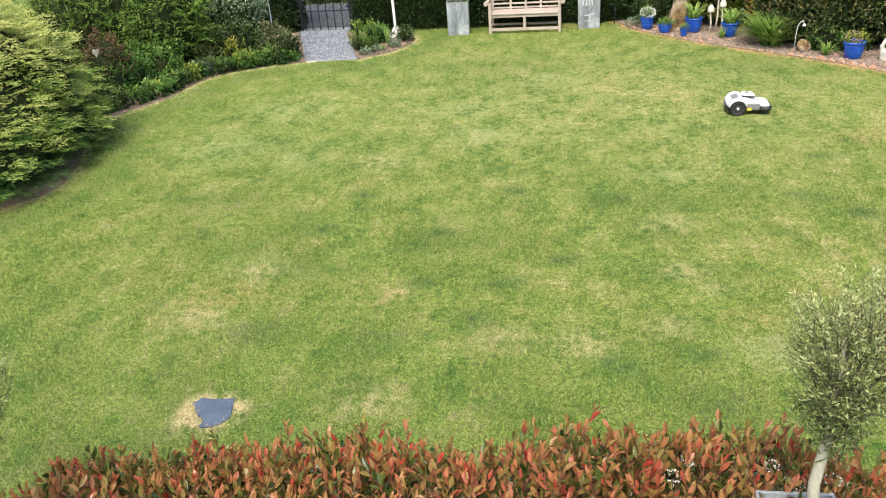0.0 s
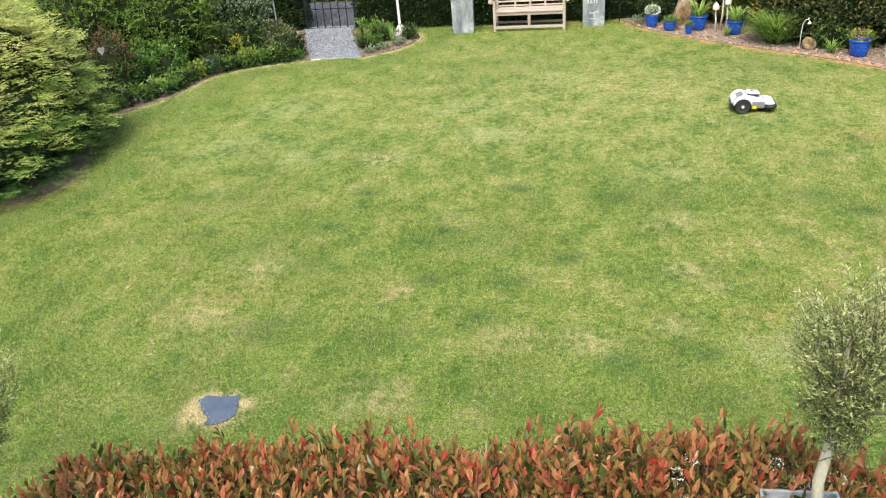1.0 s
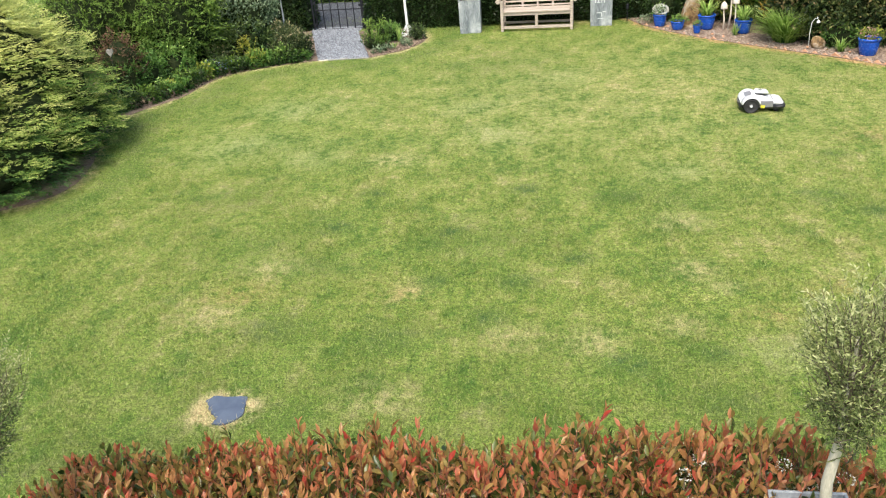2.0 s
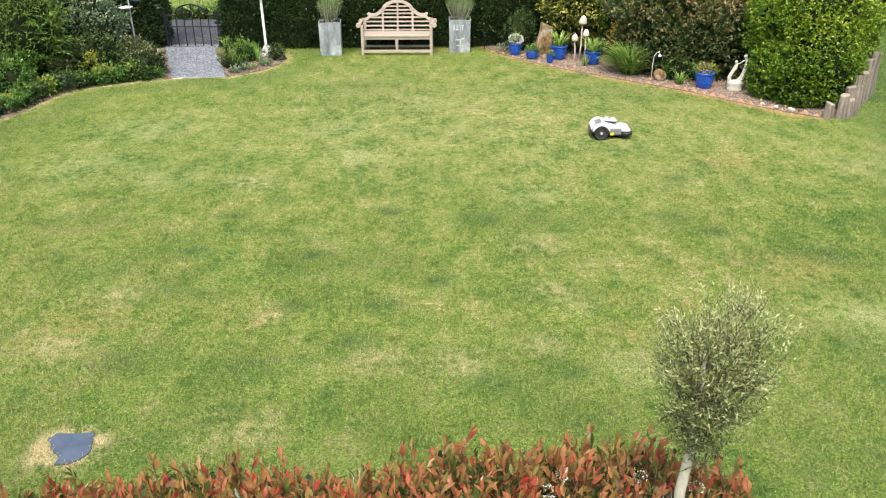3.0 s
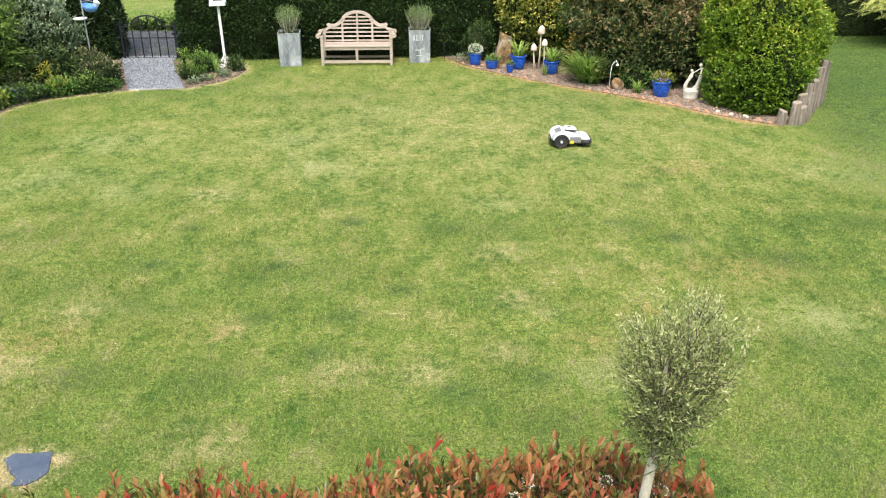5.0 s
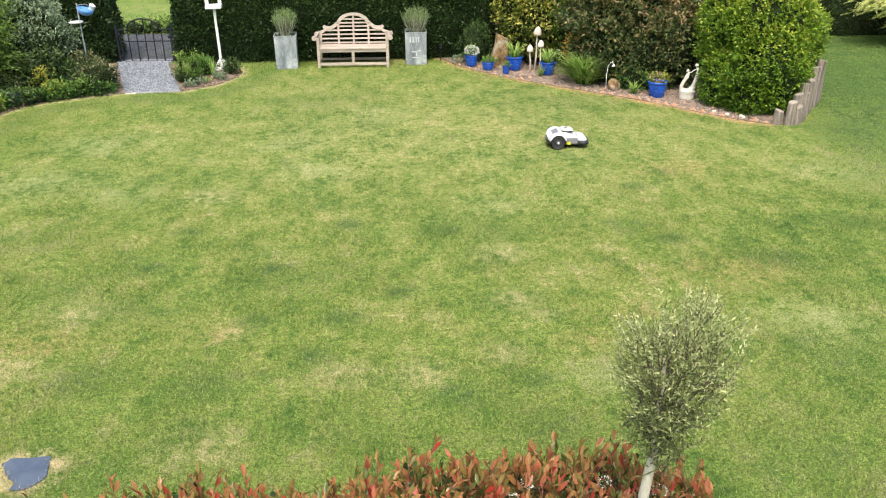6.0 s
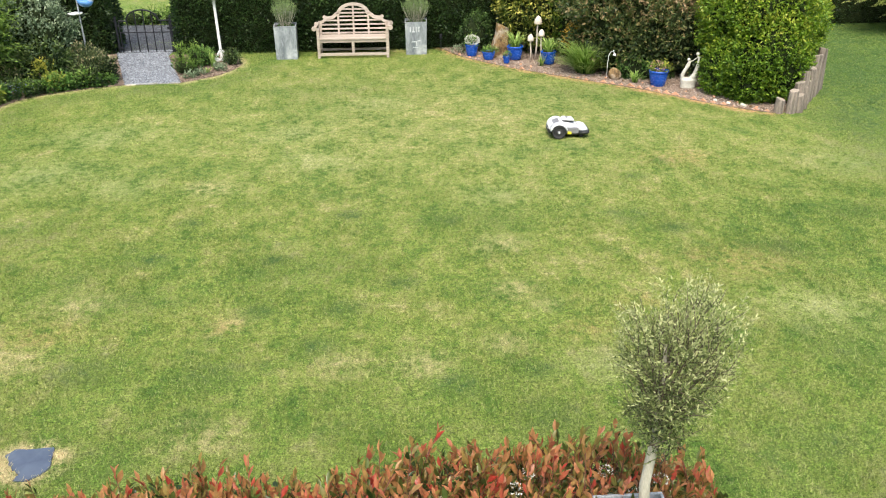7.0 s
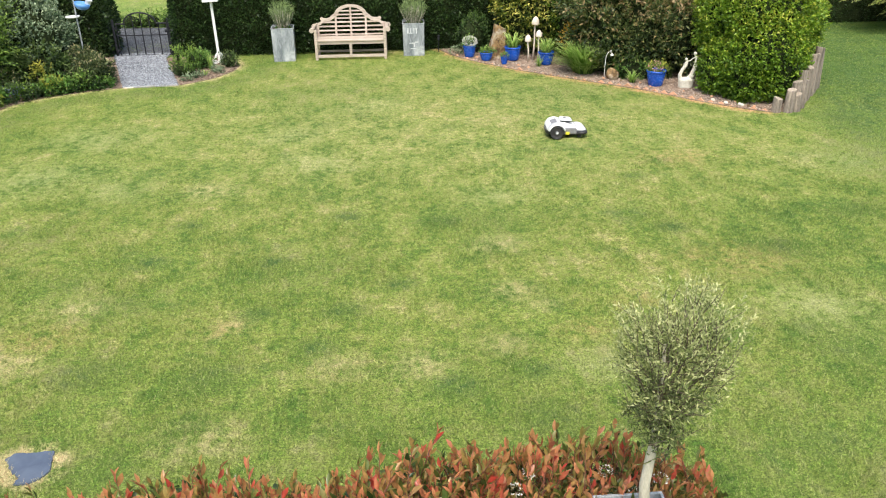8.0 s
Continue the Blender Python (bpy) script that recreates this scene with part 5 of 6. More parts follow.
N_A = 24
outer = [(0.37 * math.cos(math.pi * k / N_A), 0.44 + 0.25 * math.sin(math.pi * k / N_A)) for k in range(N_A + 1)]
inner = [(0.29 * math.cos(math.pi * k / N_A), 0.44 + 0.18 * math.sin(math.pi * k / N_A)) for k in range(N_A + 1)]
ribbon("back_arch", outer + inner[::-1], 0.045, M_TEAK, bench, RAKE, "curved arch of the back")
for s in (-1, 1):
    pts = [(0.29, 0.44), (0.36, 0.5), (0.40, 0.475), (0.47, 0.415), (0.52, 0.40), (0.60, 0.40), (0.645, 0.425), (0.68, 0.405), (0.685, 0.37), (0.655, 0.345), (0.69, 0.315), (0.77, 0.29), (0.77, 0.235), (0.68, 0.25), (0.60, 0.315), (0.52, 0.325), (0.44, 0.345), (0.37, 0.395), (0.345, 0.42)]
    ribbon("back_shoulder", [(s * x, z) for x, z in pts], 0.045, M_TEAK, bench, RAKE, "scrolled shoulder of the back")
    part("back_post", block(s * 0.335 - 0.022, s * 0.335 + 0.022, -0.02, 0.02, -0.02, 0.47, 0.004, RAKE), M_TEAK, bench)
    part("back_post", block(s * 0.74 - 0.025, s * 0.74 + 0.025, -0.02, 0.02, -0.03, 0.25, 0.004, RAKE), M_TEAK, bench)
part("back_post", block(-0.02, 0.02, -0.02, 0.02, -0.02, 0.64, 0.004, RAKE), M_TEAK, bench)
for z in (0.02, 0.11, 0.20, 0.29):
    e = 0.735 if z < 0.25 else 0.66
    part("back_slat", block(-e, e, -0.012, 0.012, z, z + 0.036, 0.004, RAKE), M_TEAK, bench)
for z, e in ((0.375, 0.36), (0.45, 0.31), (0.53, 0.27)):
    part("back_slat", block(-e, e, -0.012, 0.012, z, z + 0.034, 0.004, RAKE), M_TEAK, bench)
for s in (-1, 1):
    for k in range(4):
        z = 0.47 + k * 0.055
        o = s * (HW - 0.03 + 0.05 * (k / 3) ** 2)
        part("arm_slat", block(o - 0.011, o + 0.011, 0.03, 0.53, z, z + 0.034, 0.004), M_TEAK, bench)
    part("arm", block(s * (HW + 0.015) - 0.035, s * (HW + 0.015) + 0.035, -0.01, 0.56, 0.672, 0.705, 0.01), M_TEAK, bench, "flat arm board")
    for y in (-0.02, 0.5):
        bm = lathe(bmesh.new(), [(0.046, 0.0), (0.052, 0.008), (0.052, 0.052), (0.046, 0.06)], 20)
        bmesh.ops.transform(bm, matrix=pose(s * (HW + 0.045), y, 0.655, -90, 0, 0), verts=bm.verts)
        part("scroll", bm, M_TEAK, bench, "round scroll of the arm")

# ---- zinc planters with lavender ----


def zinc_planter(at, turn, label, w=0.42, h=0.72, lettering=False):
    ob = thing("planter", pose(*at, 0, 0, turn), label, "planter", "tall zinc planters")
    bm = bmesh.new()
    a, b, t = w / 2 * 0.975, w / 2, 0.012
    rings = []
    for r, z in ((a, 0.0), (b, h - 0.004), (b, h), (b - t, h), (b - t - 0.004, h - 0.1)):
        rings.append([bm.verts.new((x * r, y * r, z)) for x, y in ((-1, -1), (1, -1), (1, 1), (-1, 1))])
    for p, q in zip(rings, rings[1:]):
        for k in range(4):
            bm.faces.new((p[k], p[(k + 1) % 4], q[(k + 1) % 4], q[k]))
    bm.faces.new(rings[0][::-1])
    vert = [e for e in bm.edges if abs(e.verts[0].co.z - e.verts[1].co.z) > 0.3]
    bmesh.ops.bevel(bm, geom=vert, offset=0.008, segments=2, affect="EDGES")
    part("body", bm, M_ZINC, ob)
    part("rim", box(box(box(box(bmesh.new(), -b - 0.006, b + 0.006, -b - 0.006, -b + 0.012, h - 0.018, h + 0.006, 0.004), -b - 0.006, b + 0.006, b - 0.012, b + 0.006, h - 0.018, h + 0.006, 0.004),
                           -b - 0.006, -b + 0.012, -b + 0.012, b - 0.012, h - 0.018, h + 0.006, 0.004), b - 0.012, b + 0.006, -b + 0.012, b - 0.012, h - 0.018, h + 0.006, 0.004), M_ZINC, ob, "folded zinc rim")
    part("compost", block(-b + 0.018, b - 0.018, -b + 0.018, b - 0.018, h - 0.09, h - 0.05, 0.01), M_COMPOST, ob, "dark potting compost")
    if lettering:
        # faded marks that cannot be read
        for x0, x1, z0, z1 in ((-0.14, -0.11, 0.5, 0.62), (-0.09, -0.02, 0.5, 0.52), (-0.07, -0.05, 0.52, 0.62), (0.0, 0.02, 0.5, 0.62), (0.04, 0.09, 0.6, 0.62), (0.055, 0.075, 0.5, 0.6), (-0.1, 0.0, 0.28, 0.3), (0.0, 0.02, 0.2, 0.3), (0.03, 0.1, 0.3, 0.32), (-0.08, 0.06, 0.16, 0.175)):
            y = -(a + (b - a) * (z0 + z1) / 2 / h) - 0.003
            part("mark", block(x0, x1, y - 0.002, y + 0.006, z0, z1, 0.001), M_ZINCDARK, ob, "faded pale mark")
    return ob


def lavender(at, h, r, label):
    ob = thing("lavender", pose(*at), label, "plant", "plants in the zinc planters")
    k = 230
    a, s = rng.uniform(0, 2 * np.pi, k), np.sqrt(rng.random(k))
    bm = bmesh.new()
    ps, ds, ts = [], [], []
    for i in range(k):
        b = np.array([math.cos(a[i]), math.sin(a[i]), 0])
        p0, p1 = b * s[i] * r * 0.45, b * s[i] * r * 1.3 + np.array([rng.normal() * 0.02, rng.normal() * 0.02, h * rng.uniform(0.75, 1.05) * (1 - 0.25 * s[i] ** 2)])
        pm = (p0 + p1) / 2 + b * 0.02
        if i % 3 == 0:
            tube(bm, [p0, pm, p1 * 0.8 + p0 * 0.2], [0.006, 0.004, 0.002], 4, False)
        for f in np.linspace(0.25, 1.0, 18):
            ps.append(p0 + (p1 - p0) * f)
            ds.append((p1 - p0) / np.linalg.norm(p1 - p0) + rng.normal(size=3) * 0.5)
            ts.append(0.15 + 0.6 * f)
    part("stem_growth", bm, M_OLIVEBARK, ob, "grey woody stems")
    V, F, T = leaves(np.array(ps), np.array(ds), 0.042 * rng.uniform(0.7, 1.2, len(ps)), 0.009, np.array(ts))
    part_np("foliage", V, F, L_LAV, ob, T)
    P, N = blob_points([(0, 0, 0.02, r * 0.75, r * 0.75, 0.06)], 300, low=0.0)
    V, F, T = leaves(P, N, 0.035, 0.016, np.full(len(P), 0.4))
    part_np("underplanting", V, F, L_HERB, ob, T, "low green leaves")
    return ob


zinc_planter((-1.48, 18.24, 0), 3, "tall square weathered zinc planter beside the bench", w=0.48)
lavender((-1.48, 18.24, 0.66), 0.62, 0.22, "bushy grey-green lavender in a zinc planter")
zinc_planter((1.41, 18.42, 0), -2, "tall square zinc planter with faded pale marks", w=0.48, lettering=True)
lavender((1.41, 18.42, 0.66), 0.58, 0.25, "straggly grey-green lavender in a zinc planter")
path_light = thing("stake_light", pose(1.98, 18.55, 0), "small dark stake light by the hedge", "garden light")
part("stake", tube(bmesh.new(), [(0, 0, -0.02), (0, 0, 0.28)], 0.01, 6), M_IRON, path_light)
part("lamp_head", lathe(bmesh.new(), [(0.02, 0.27), (0.03, 0.28), (0.03, 0.36), (0.04, 0.37), (0.01, 0.385)], 10), M_IRON, path_light)

# ---- plate in the lawn ----
bm = bmesh.new()
rag = []
for (x0, y0), (x1, y1) in zip(COVER_LINE, COVER_LINE[1:] + COVER_LINE[:1]):
    for k in range(4):
        rag.append((x0 + (x1 - x0) * k / 4 + rng.normal() * 0.004, y0 + (y1 - y0) * k / 4 + rng.normal() * 0.004))
t1 = [bm.verts.new((x, y, 0.012)) for x, y in rag]
t2 = [bm.verts.new((x * 1.02, y * 1.02, -0.01)) for x, y in rag]
bm.faces.new(t1)
for k in range(len(rag)):
    bm.faces.new((t1[k], t2[k], t2[(k + 1) % len(rag)], t1[(k + 1) % len(rag)]))
bmesh.ops.recalc_face_normals(bm, faces=bm.faces)
cover = part("drain_cover", bm, M_COVER, None)
cover.matrix_world = pose(COVER_AT[0], COVER_AT[1], 0)
tagged(cover, "slate-grey plate sunk in the lawn, ringed by dead grass", "drain cover")

# ---- robot mower ----
mower = thing("robot_mower", pose(3.55, 12.1, 0.004, 0, 0, 88) @ Matrix.Scale(0.88, 4), "white and black robot mower on the lawn", "robot mower")


def loft(sections, mat, name, label=""):
    """A body from cross-sections (y, half width, z low, z high, roundness)."""
    bm = bmesh.new()
    rings = []
    for y, hw, z0, z1, q in sections:
        ring = []
        for k in range(20):
            a = 2 * math.pi * k / 20
            c, s = math.cos(a), math.sin(a)
            e = 2 / q
            ring.append(bm.verts.new((hw * math.copysign(abs(c) ** e, c), y, (z0 + z1) / 2 + (z1 - z0) / 2 * math.copysign(abs(s) ** e, s))))
        rings.append(ring)
    for a, b in zip(rings, rings[1:]):
        for k in range(20):
            bm.faces.new((a[k], a[(k + 1) % 20], b[(k + 1) % 20], b[k]))
    bm.faces.new(rings[0])
    bm.faces.new(rings[-1][::-1])
    bmesh.ops.recalc_face_normals(bm, faces=bm.faces)
    return part(name, bm, mat, mower, label, True)


loft([(-0.3, 0.2, 0.06, 0.12, 5), (-0.1, 0.2, 0.05, 0.13, 5), (0.1, 0.19, 0.06, 0.14, 5), (0.3, 0.19, 0.07, 0.17, 5), (0.335, 0.17, 0.08, 0.16, 4)], M_MBLACK, "chassis", "black chassis")
loft([(-0.405, 0.13, 0.085, 0.115, 3), (-0.395, 0.2, 0.075, 0.135, 4), (-0.36, 0.245, 0.07, 0.145, 4), (-0.28, 0.26, 0.07, 0.135, 4), (-0.2, 0.215, 0.07, 0.125, 4)], M_MBLACK, "bumper", "black front bumper")
loft([(-0.375, 0.14, 0.12, 0.15, 3), (-0.35, 0.19, 0.115, 0.18, 3.4), (-0.28, 0.205, 0.11, 0.205, 3.4), (-0.19, 0.18, 0.11, 0.215, 3), (-0.13, 0.15, 0.11, 0.21, 3)], M_MWHITE, "front_hood", "white front hood")
loft([(-0.19, 0.12, 0.12, 0.2, 3), (-0.1, 0.15, 0.12, 0.235, 3), (0.0, 0.165, 0.12, 0.275, 3), (0.1, 0.17, 0.12, 0.29, 3), (0.2, 0.17, 0.12, 0.275, 3.2), (0.29, 0.165, 0.13, 0.23, 3.4), (0.33, 0.15, 0.14, 0.19, 3)], M_MWHITE, "top_cover", "white humped top cover")
# Black solid added below the panel to stand for the shade there.
loft([(-0.115, 0.085, 0.262, 0.285, 4), (-0.06, 0.1, 0.26, 0.3, 4), (0.06, 0.1, 0.262, 0.306, 4), (0.085, 0.09, 0.27, 0.3, 4)], M_MBLACK, "panel_edge", "black solid in place of the shaded gap under the control panel")
loft([(-0.13, 0.08, 0.285, 0.3, 4), (-0.11, 0.105, 0.286, 0.318, 4), (0.06, 0.105, 0.296, 0.335, 4), (0.09, 0.08, 0.3, 0.32, 4)], M_MWHITE, "control_panel", "raised white control panel")
part("vent", block(-0.1, 0.1, -0.055, 0.055, -0.008, 0.004, 0.003, pose(0, 0.2, 0.277, -21, 0, 0)), M_MGREY, mower, "grey mesh vent panel")
part("rear_panel", block(-0.11, 0.11, -0.01, 0.012, -0.035, 0.03, 0.008, pose(0, 0.328, 0.15, 12, 0, 0)), M_MBLACK, mower, "black rear panel")
for k in (-1, 1):
    part("rear_rib", block(k * 0.05 - 0.025, k * 0.05 + 0.025, -0.005, 0.012, -0.012, 0.012, 0.003, pose(0, 0.338, 0.15, 12, 0, 0)), M_MGREY, mower, "grey rear rib")
HUB = (0.225, 0.16, 0.125)
for s in (-1, 1):
    wheel = part("wheel", lathe(bmesh.new(), [(0.012, -0.05), (0.02, -0.046), (0.03, -0.03), (0.075, -0.026), (0.078, 0.026), (0.03, 0.03), (0.02, 0.046), (0.012, 0.05)], 24), M_MGREY, mower, "dark grey wheel hub")
    wheel.matrix_basis = pose(s * HUB[0], HUB[1], HUB[2], 0, 90, 0)
    bm = lathe(bmesh.new(), [(0.076, -0.03), (0.105, -0.045), (0.122, -0.04), (0.127, 0), (0.122, 0.04), (0.105, 0.045), (0.076, 0.03)], 36)
    for v in bm.verts:
        a = math.atan2(v.co.y, v.co.x)
        if math.hypot(v.co.x, v.co.y) > 0.115 and round(a * 36 / (2 * math.pi)) % 2:
            v.co.x, v.co.y = v.co.x * 0.95, v.co.y * 0.95
    hang(part("tyre", bm, M_RUBBER, None, smooth=False), wheel, "black ribbed tyre")
    hang(part("hub_cap", lathe(bmesh.new(), [(0.018, -0.052), (0.018, 0.052)], 14), M_MWHITE, None), wheel, "white hub cap")
    bm = bmesh.new()
    rows = []
    for d in range(12, 176, 12):
        c, q = math.cos(math.radians(d)), math.sin(math.radians(d))
        rows.append([bm.verts.new((s * x, HUB[1] + c * r, HUB[2] + q * r)) for x, r in ((0.14, 0.135), (0.255, 0.133), (0.272, 0.138), (0.268, 0.15), (0.235, 0.163), (0.14, 0.167))])
    for u, v in zip(rows, rows[1:]):
        for k in range(6):
            bm.faces.new((u[k], u[(k + 1) % 6], v[(k + 1) % 6], v[k]))
    bm.faces.new(rows[0])
    bm.faces.new(rows[-1][::-1])
    bmesh.ops.recalc_face_normals(bm, faces=bm.faces)
    part("wheel_arch", bm, M_MWHITE, mower, "white wheel arch", True)
    part("side_panel", block(s * 0.18 - 0.025, s * 0.18 + 0.025, -0.2, 0.02, 0.085, 0.19, 0.012), M_MGREY, mower, "grey side panel")
    part("sticker", block(s * 0.208 - 0.003, s * 0.208 + 0.003, -0.07, 0.0, 0.075, 0.125, 0.001), M_YELLOW, mower, "yellow warning sticker")
    caster = part("front_wheel", lathe(bmesh.new(), [(0.03, -0.018), (0.045, -0.012), (0.045, 0.012), (0.03, 0.018)], 16), M_RUBBER, mower)
    caster.matrix_basis = pose(s * 0.14, -0.26, 0.045, 0, 90, 0)
part("hood_line", block(-0.16, 0.16, -0.006, 0.006, -0.004, 0.004, 0.001, pose(0, -0.19, 0.214)), M_MGREY, mower, "grey line across the hood")
part("stop_button", lathe(bmesh.new(), [(0.03, 0.0), (0.03, 0.01), (0.022, 0.015)], 14), M_MGREY, mower).matrix_basis = pose(0, 0.0, 0.326)

# ---- foreground: red-tipped hedge, flowers, olive trees ----


def leaf7(P, D, length, width, tone, fold=0.22, curl=0.18, flat=0.6):
    """Larger leaves with a midrib: ten triangles each."""
    k = len(P)
    L, W = np.broadcast_to(length, (k,))[:, None], np.broadcast_to(width, (k,))[:, None]
    D = unit(D)
    S = unit(np.cross(D, rng.normal(size=(k, 3)) * 0.8 + np.array([0, 0, flat])))
    N = np.cross(S, D)
    rows = []
    mids = []
    for f, wv in ((0.06, 0.14), (0.3, 0.82), (0.58, 1.0), (0.82, 0.55)):
        c = P + D * L * f - N * L * curl * f * f
        mids.append(c)
        rows += [c - S * W * wv / 2 + N * W * fold * wv, c, c + S * W * wv / 2 + N * W * fold * wv]
    tip = P + D * L - N * L * curl
    V = np.stack(rows + [tip], 1).reshape(-1, 3)
    f = []
    for r in range(3):
        for c in range(2):
            a = r * 3 + c
            f += [[a, a + 1, a + 4], [a, a + 4, a + 3]]
    f += [[9, 10, 12], [10, 11, 12]]
    F = (np.arange(k)[:, None, None] * 13 + np.array(f)).reshape(-1, 3)
    return V, F, np.repeat(np.clip(tone, 0, 1), 13)


def hedge_top(x):
    """Height of the foreground hedge along its length."""
    line = np.interp(x, (-3.4, -2.5, -1.76, -1.15, -0.74, -0.4, -0.1, 0.2, 0.5, 0.85, 1.2, 1.55, 2.1, 2.35, 2.8), (0.06, 0.26, 0.42, 0.55, 0.58, 0.66, 0.62, 0.52, 0.62, 0.83, 0.70, 0.80, 0.82, 0.66, 0.42))
    return line + 0.025 * np.sin(7.3 * x) + 0.02 * np.sin(17 * x + 1)


photinia = thing("photinia_hedge", pose(0, 0, 0), "low hedge with red young leaves above green ones", "hedge")
n_s = 940
sx, sy = rng.uniform(-2.95, 2.75, n_s), rng.uniform(3.05, 3.8, n_s)
edge = np.clip(1 - np.abs(sy - 3.42) / 0.42, 0, 1) ** 0.5
stop = hedge_top(sx) * (0.62 + 0.38 * edge) + rng.normal(size=n_s) * 0.055 + (rng.random(n_s) < 0.16) * rng.uniform(0.05, 0.16, n_s)
stem_bm = bmesh.new()
lp, ld, ll, lt = [], [], [], []
for i in range(n_s):
    lean = np.array([rng.normal() * 0.26, rng.normal() * 0.24 + (sy[i] - 3.42) * 0.25, 1.0])
    lean /= np.linalg.norm(lean)
    top = np.array([sx[i], sy[i], stop[i]])
    ln = rng.uniform(0.28, 0.44)
    tube(stem_bm, [top - lean * ln, top - lean * ln * 0.45 + rng.normal(size=3) * 0.006, top - lean * 0.02], [0.0042, 0.0034, 0.002], 5, False)
    fresh = rng.random()
    for k in range(11):
        f = k / 10
        a = k * 2.4 + rng.normal() * 0.25
        out = np.array([math.cos(a), math.sin(a), 0])
        spread_k = 0.26 + 0.6 * f
        lp.append(top - lean * (ln * f ** 1.1))
        ld.append(lean * (1.15 - 0.65 * f) + out * spread_k + rng.normal(size=3) * 0.12)
        ll.append((0.054 + 0.04 * math.sin(math.pi * min(f * 1.3 + 0.15, 1))) * rng.uniform(0.8, 1.2))
        lt.append(0.86 - 0.5 * (1 - fresh) - 0.5 * f + rng.normal() * 0.08)
lp, ld, ll = np.array(lp), np.array(ld), np.array(ll)
V, F, T = leaf7(lp, ld, ll, ll * rng.uniform(0.29, 0.4, len(ll)), np.array(lt))
part_np("foliage", V, F, L_PHOT, photinia, T)
part("stem_growth", stem_bm, M_REDSTEM, photinia, "thin red-brown stems")
# older green leaves below
n_o = 9000
ox, oy = rng.uniform(-2.9, 2.7, n_o), rng.uniform(3.0, 3.85, n_o)
oz = hedge_top(ox) * rng.uniform(0.15, 0.72, n_o)
V, F, T = leaf7(np.c_[ox, oy, oz], np.c_[rng.normal(size=n_o), rng.normal(size=n_o), rng.random(n_o)], 0.075, 0.032, rng.uniform(0.05, 0.55, n_o))
part_np("lower_foliage", V, F, L_PHOT, photinia, T, "older dark green leaves")
for k in range(13):
    x = -2.8 + k * 0.44
    part("trunk", tube(bmesh.new(), [(x, 3.42, -0.02), (x + 0.03, 3.44, 0.3 * float(hedge_top(x))), (x - 0.02, 3.4, 0.6 * float(hedge_top(x)))], [0.016, 0.013, 0.008], 7), M_BARK, photinia)

for x, y, z in ((1.42, 3.3, 0.74), (1.44, 3.18, 0.64), (1.98, 3.42, 0.73), (2.12, 3.25, 0.7), (2.18, 3.22, 0.62), (2.3, 3.36, 0.7), (1.2, 3.06, 0.6), (1.5, 3.4, 0.76)):
    fl = thing("white_flower_head", pose(x, y, 0), "flat white flower head among the red leaves", "flowers", "white flower heads")
    part("stalk", tube(bmesh.new(), [(0, 0, 0.0), (0.01, 0, z * 0.5), (0, 0, z - 0.02)], [0.006, 0.005, 0.003], 5), M_BARK, fl)
    P, N = blob_points([(0, 0, z, 0.042, 0.038, 0.022)], 48)
    V, F, T = leaves(P, N + rng.normal(size=P.shape) * 0.4, 0.011, 0.01, rng.random(len(P)), shape=0.6)
    part_np("blossom", V, F, F_WHITE, fl, T, "white flowers")


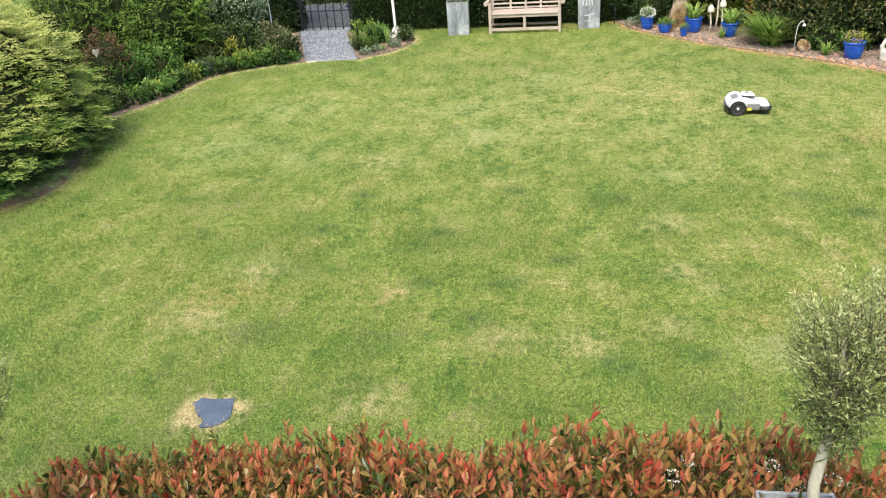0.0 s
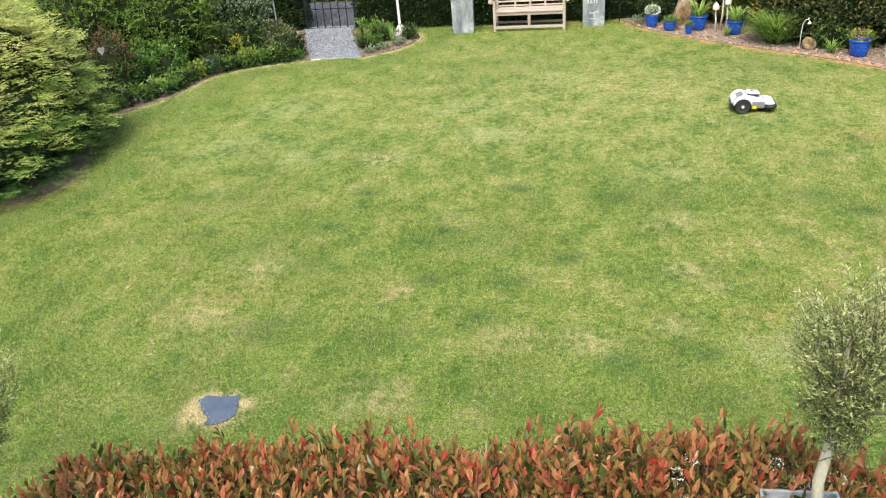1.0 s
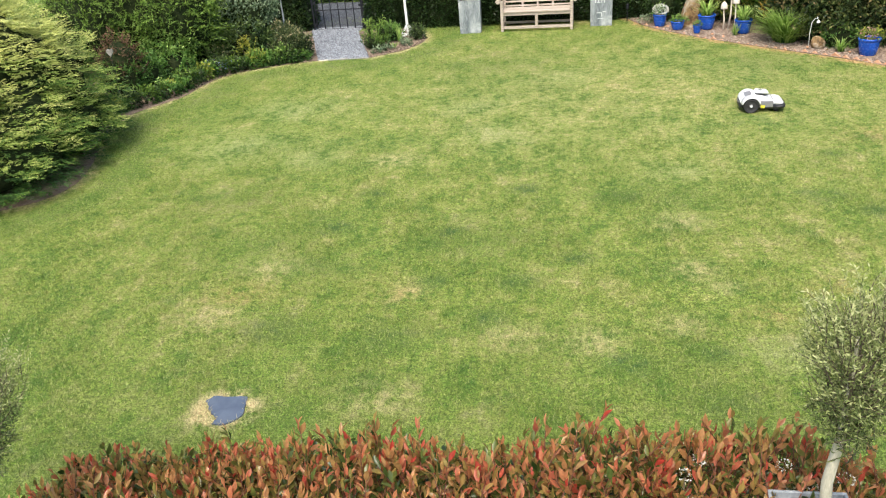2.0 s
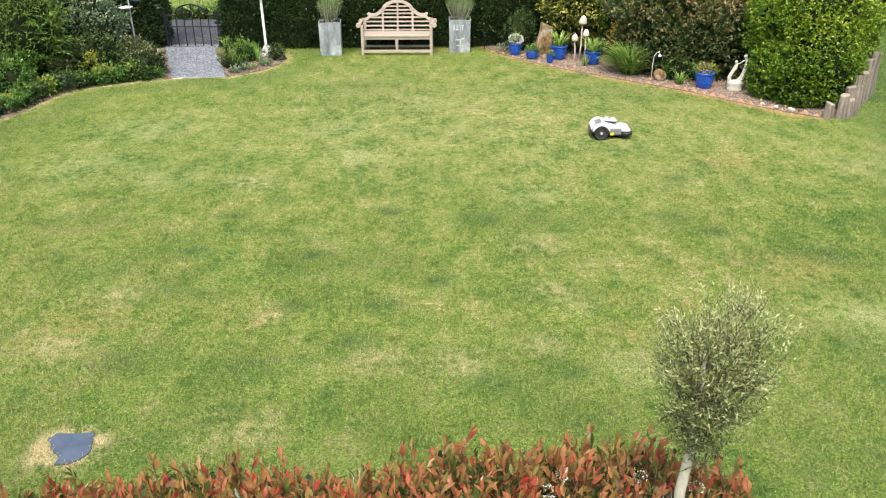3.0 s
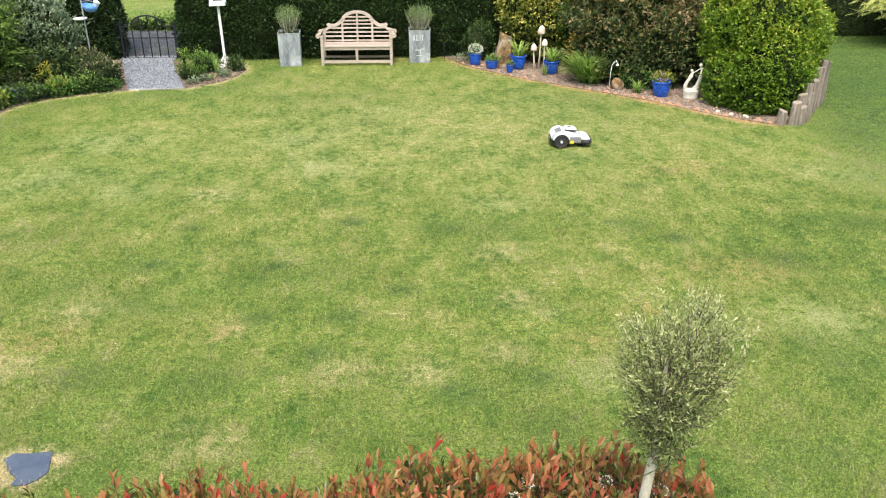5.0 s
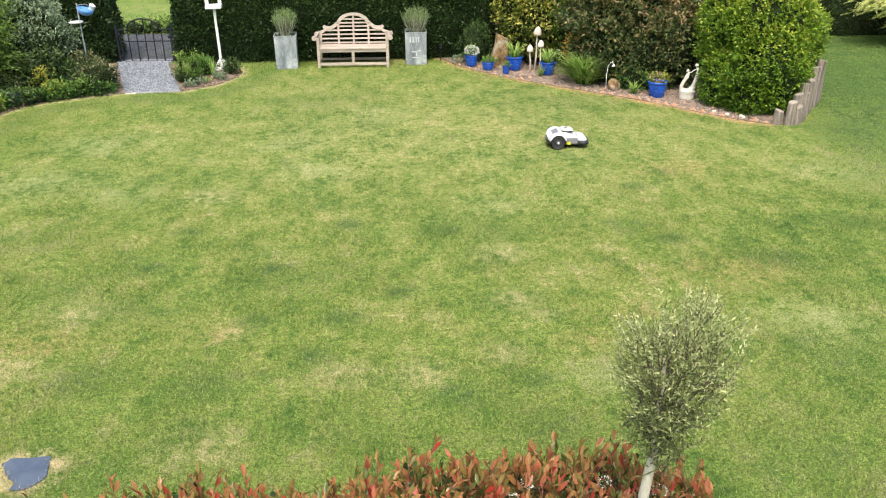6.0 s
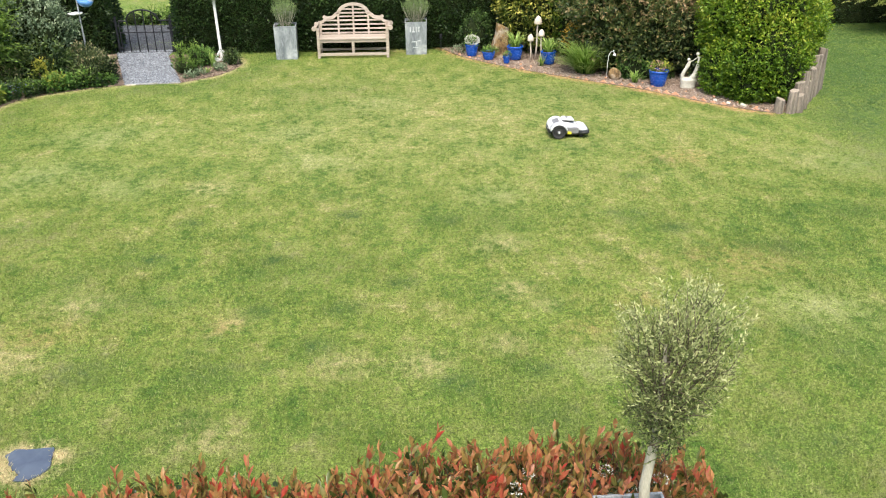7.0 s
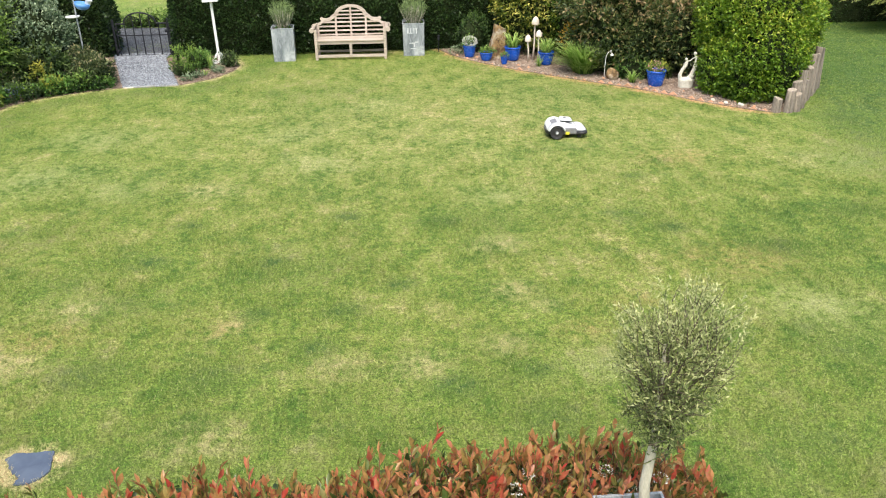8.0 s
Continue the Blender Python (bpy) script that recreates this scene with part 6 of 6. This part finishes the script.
def olive(at, seed, label):
    """A standard olive: bare stem, limbs and an airy crown of narrow leaves on twigs."""
    ob = thing("olive_tree", pose(*at), label, "tree", "olive trees")
    H0 = 0.62
    part("trunk", tube(bmesh.new(), [(0.03, 0, -0.06), (0.03, 0, 0.16), (0.02, 0.0, 0.32), (0.035, 0.0, 0.5), (0.045, 0, H0), (0.05, 0.01, 0.95), (0.04, 0, 1.2)], [0.034, 0.03, 0.029, 0.027, 0.022, 0.014, 0.007], 12), M_OLIVEBARK, ob, smooth=True)
    r2 = np.random.default_rng(seed)
    C, R = np.array([0.1, 0.02, 1.05]), np.array([0.30, 0.30, 0.47])
    lb = bmesh.new()
    ps, ds, ts = [], [], []
    for i in range(14):
        a, z0 = i * 2.4, H0 - 0.05 + 0.4 * (i / 14)
        p0 = np.array([0.045, 0.0, z0])
        u = np.array([math.cos(a) * 0.8, math.sin(a) * 0.8, -0.3 + 1.4 * i / 14])
        u /= np.linalg.norm(u)
        p2 = C + u * R * 0.72
        pm = (p0 + p2) / 2 + np.array([0, 0, 0.03])
        part("limb", tube(bmesh.new(), [p0, pm, p2], [0.008, 0.005, 0.0025], 6), M_BARK, ob)
    n_t = 1050
    u = unit(r2.normal(size=(n_t, 3)))
    k = 1 + 0.3 * lump(u * 1.0, 2.6, seed)
    tips = C + u * R * (k * (0.36 + 0.72 * r2.random(n_t) ** 0.6))[:, None]
    tips[:, :2] = C[:2] + (tips[:, :2] - C[:2]) * np.clip(0.62 + 0.75 * (tips[:, 2:] - 0.6), 0.55, 1.08)
    tips[:, 0] += 0.12 * np.clip((tips[:, 2] - 1.0), -0.5, 0.5)
    for i in range(n_t):
        d = u[i] * 0.8 + np.array([0, 0, 0.75]) + r2.normal(size=3) * 0.35
        d /= np.linalg.norm(d)
        ln = r2.uniform(0.1, 0.2)
        p0 = tips[i] - d * ln * 0.8
        if i % 3 == 0:
            tube(lb, [p0, p0 + d * ln * 0.5 + r2.normal(size=3) * 0.004, p0 + d * ln], [0.0026, 0.002, 0.001], 4, False)
        side = np.cross(d, r2.normal(size=3))
        side /= np.linalg.norm(side)
        for j in range(11):
            f = j / 10
            s = side if j % 2 else -side
            ps.append(p0 + d * ln * f)
            ds.append(d * 0.9 + s * 0.75 + r2.normal(size=3) * 0.25)
            # The height term paints overhead light into the leaf tone.
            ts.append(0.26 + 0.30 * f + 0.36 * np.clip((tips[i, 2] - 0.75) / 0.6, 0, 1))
    part("twig_growth", lb, M_BARK, ob, "thin brown twigs")
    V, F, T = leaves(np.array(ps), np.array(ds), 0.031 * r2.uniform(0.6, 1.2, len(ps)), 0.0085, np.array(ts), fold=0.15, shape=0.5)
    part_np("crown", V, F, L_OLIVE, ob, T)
    return ob


olive((2.05, 3.0, 0.68), 3, "small olive tree with a bare stem in a zinc planter")
zinc_planter((2.05, 3.0, 0), 0, "tall square zinc planter holding an olive tree", w=0.4, h=0.74)
olive((-2.78, 2.95, 0.27), 8, "small olive tree with a bare stem at the hedge's end")
zinc_planter((-2.78, 2.95, 0), 0, "low square zinc planter holding an olive tree", w=0.36, h=0.33)
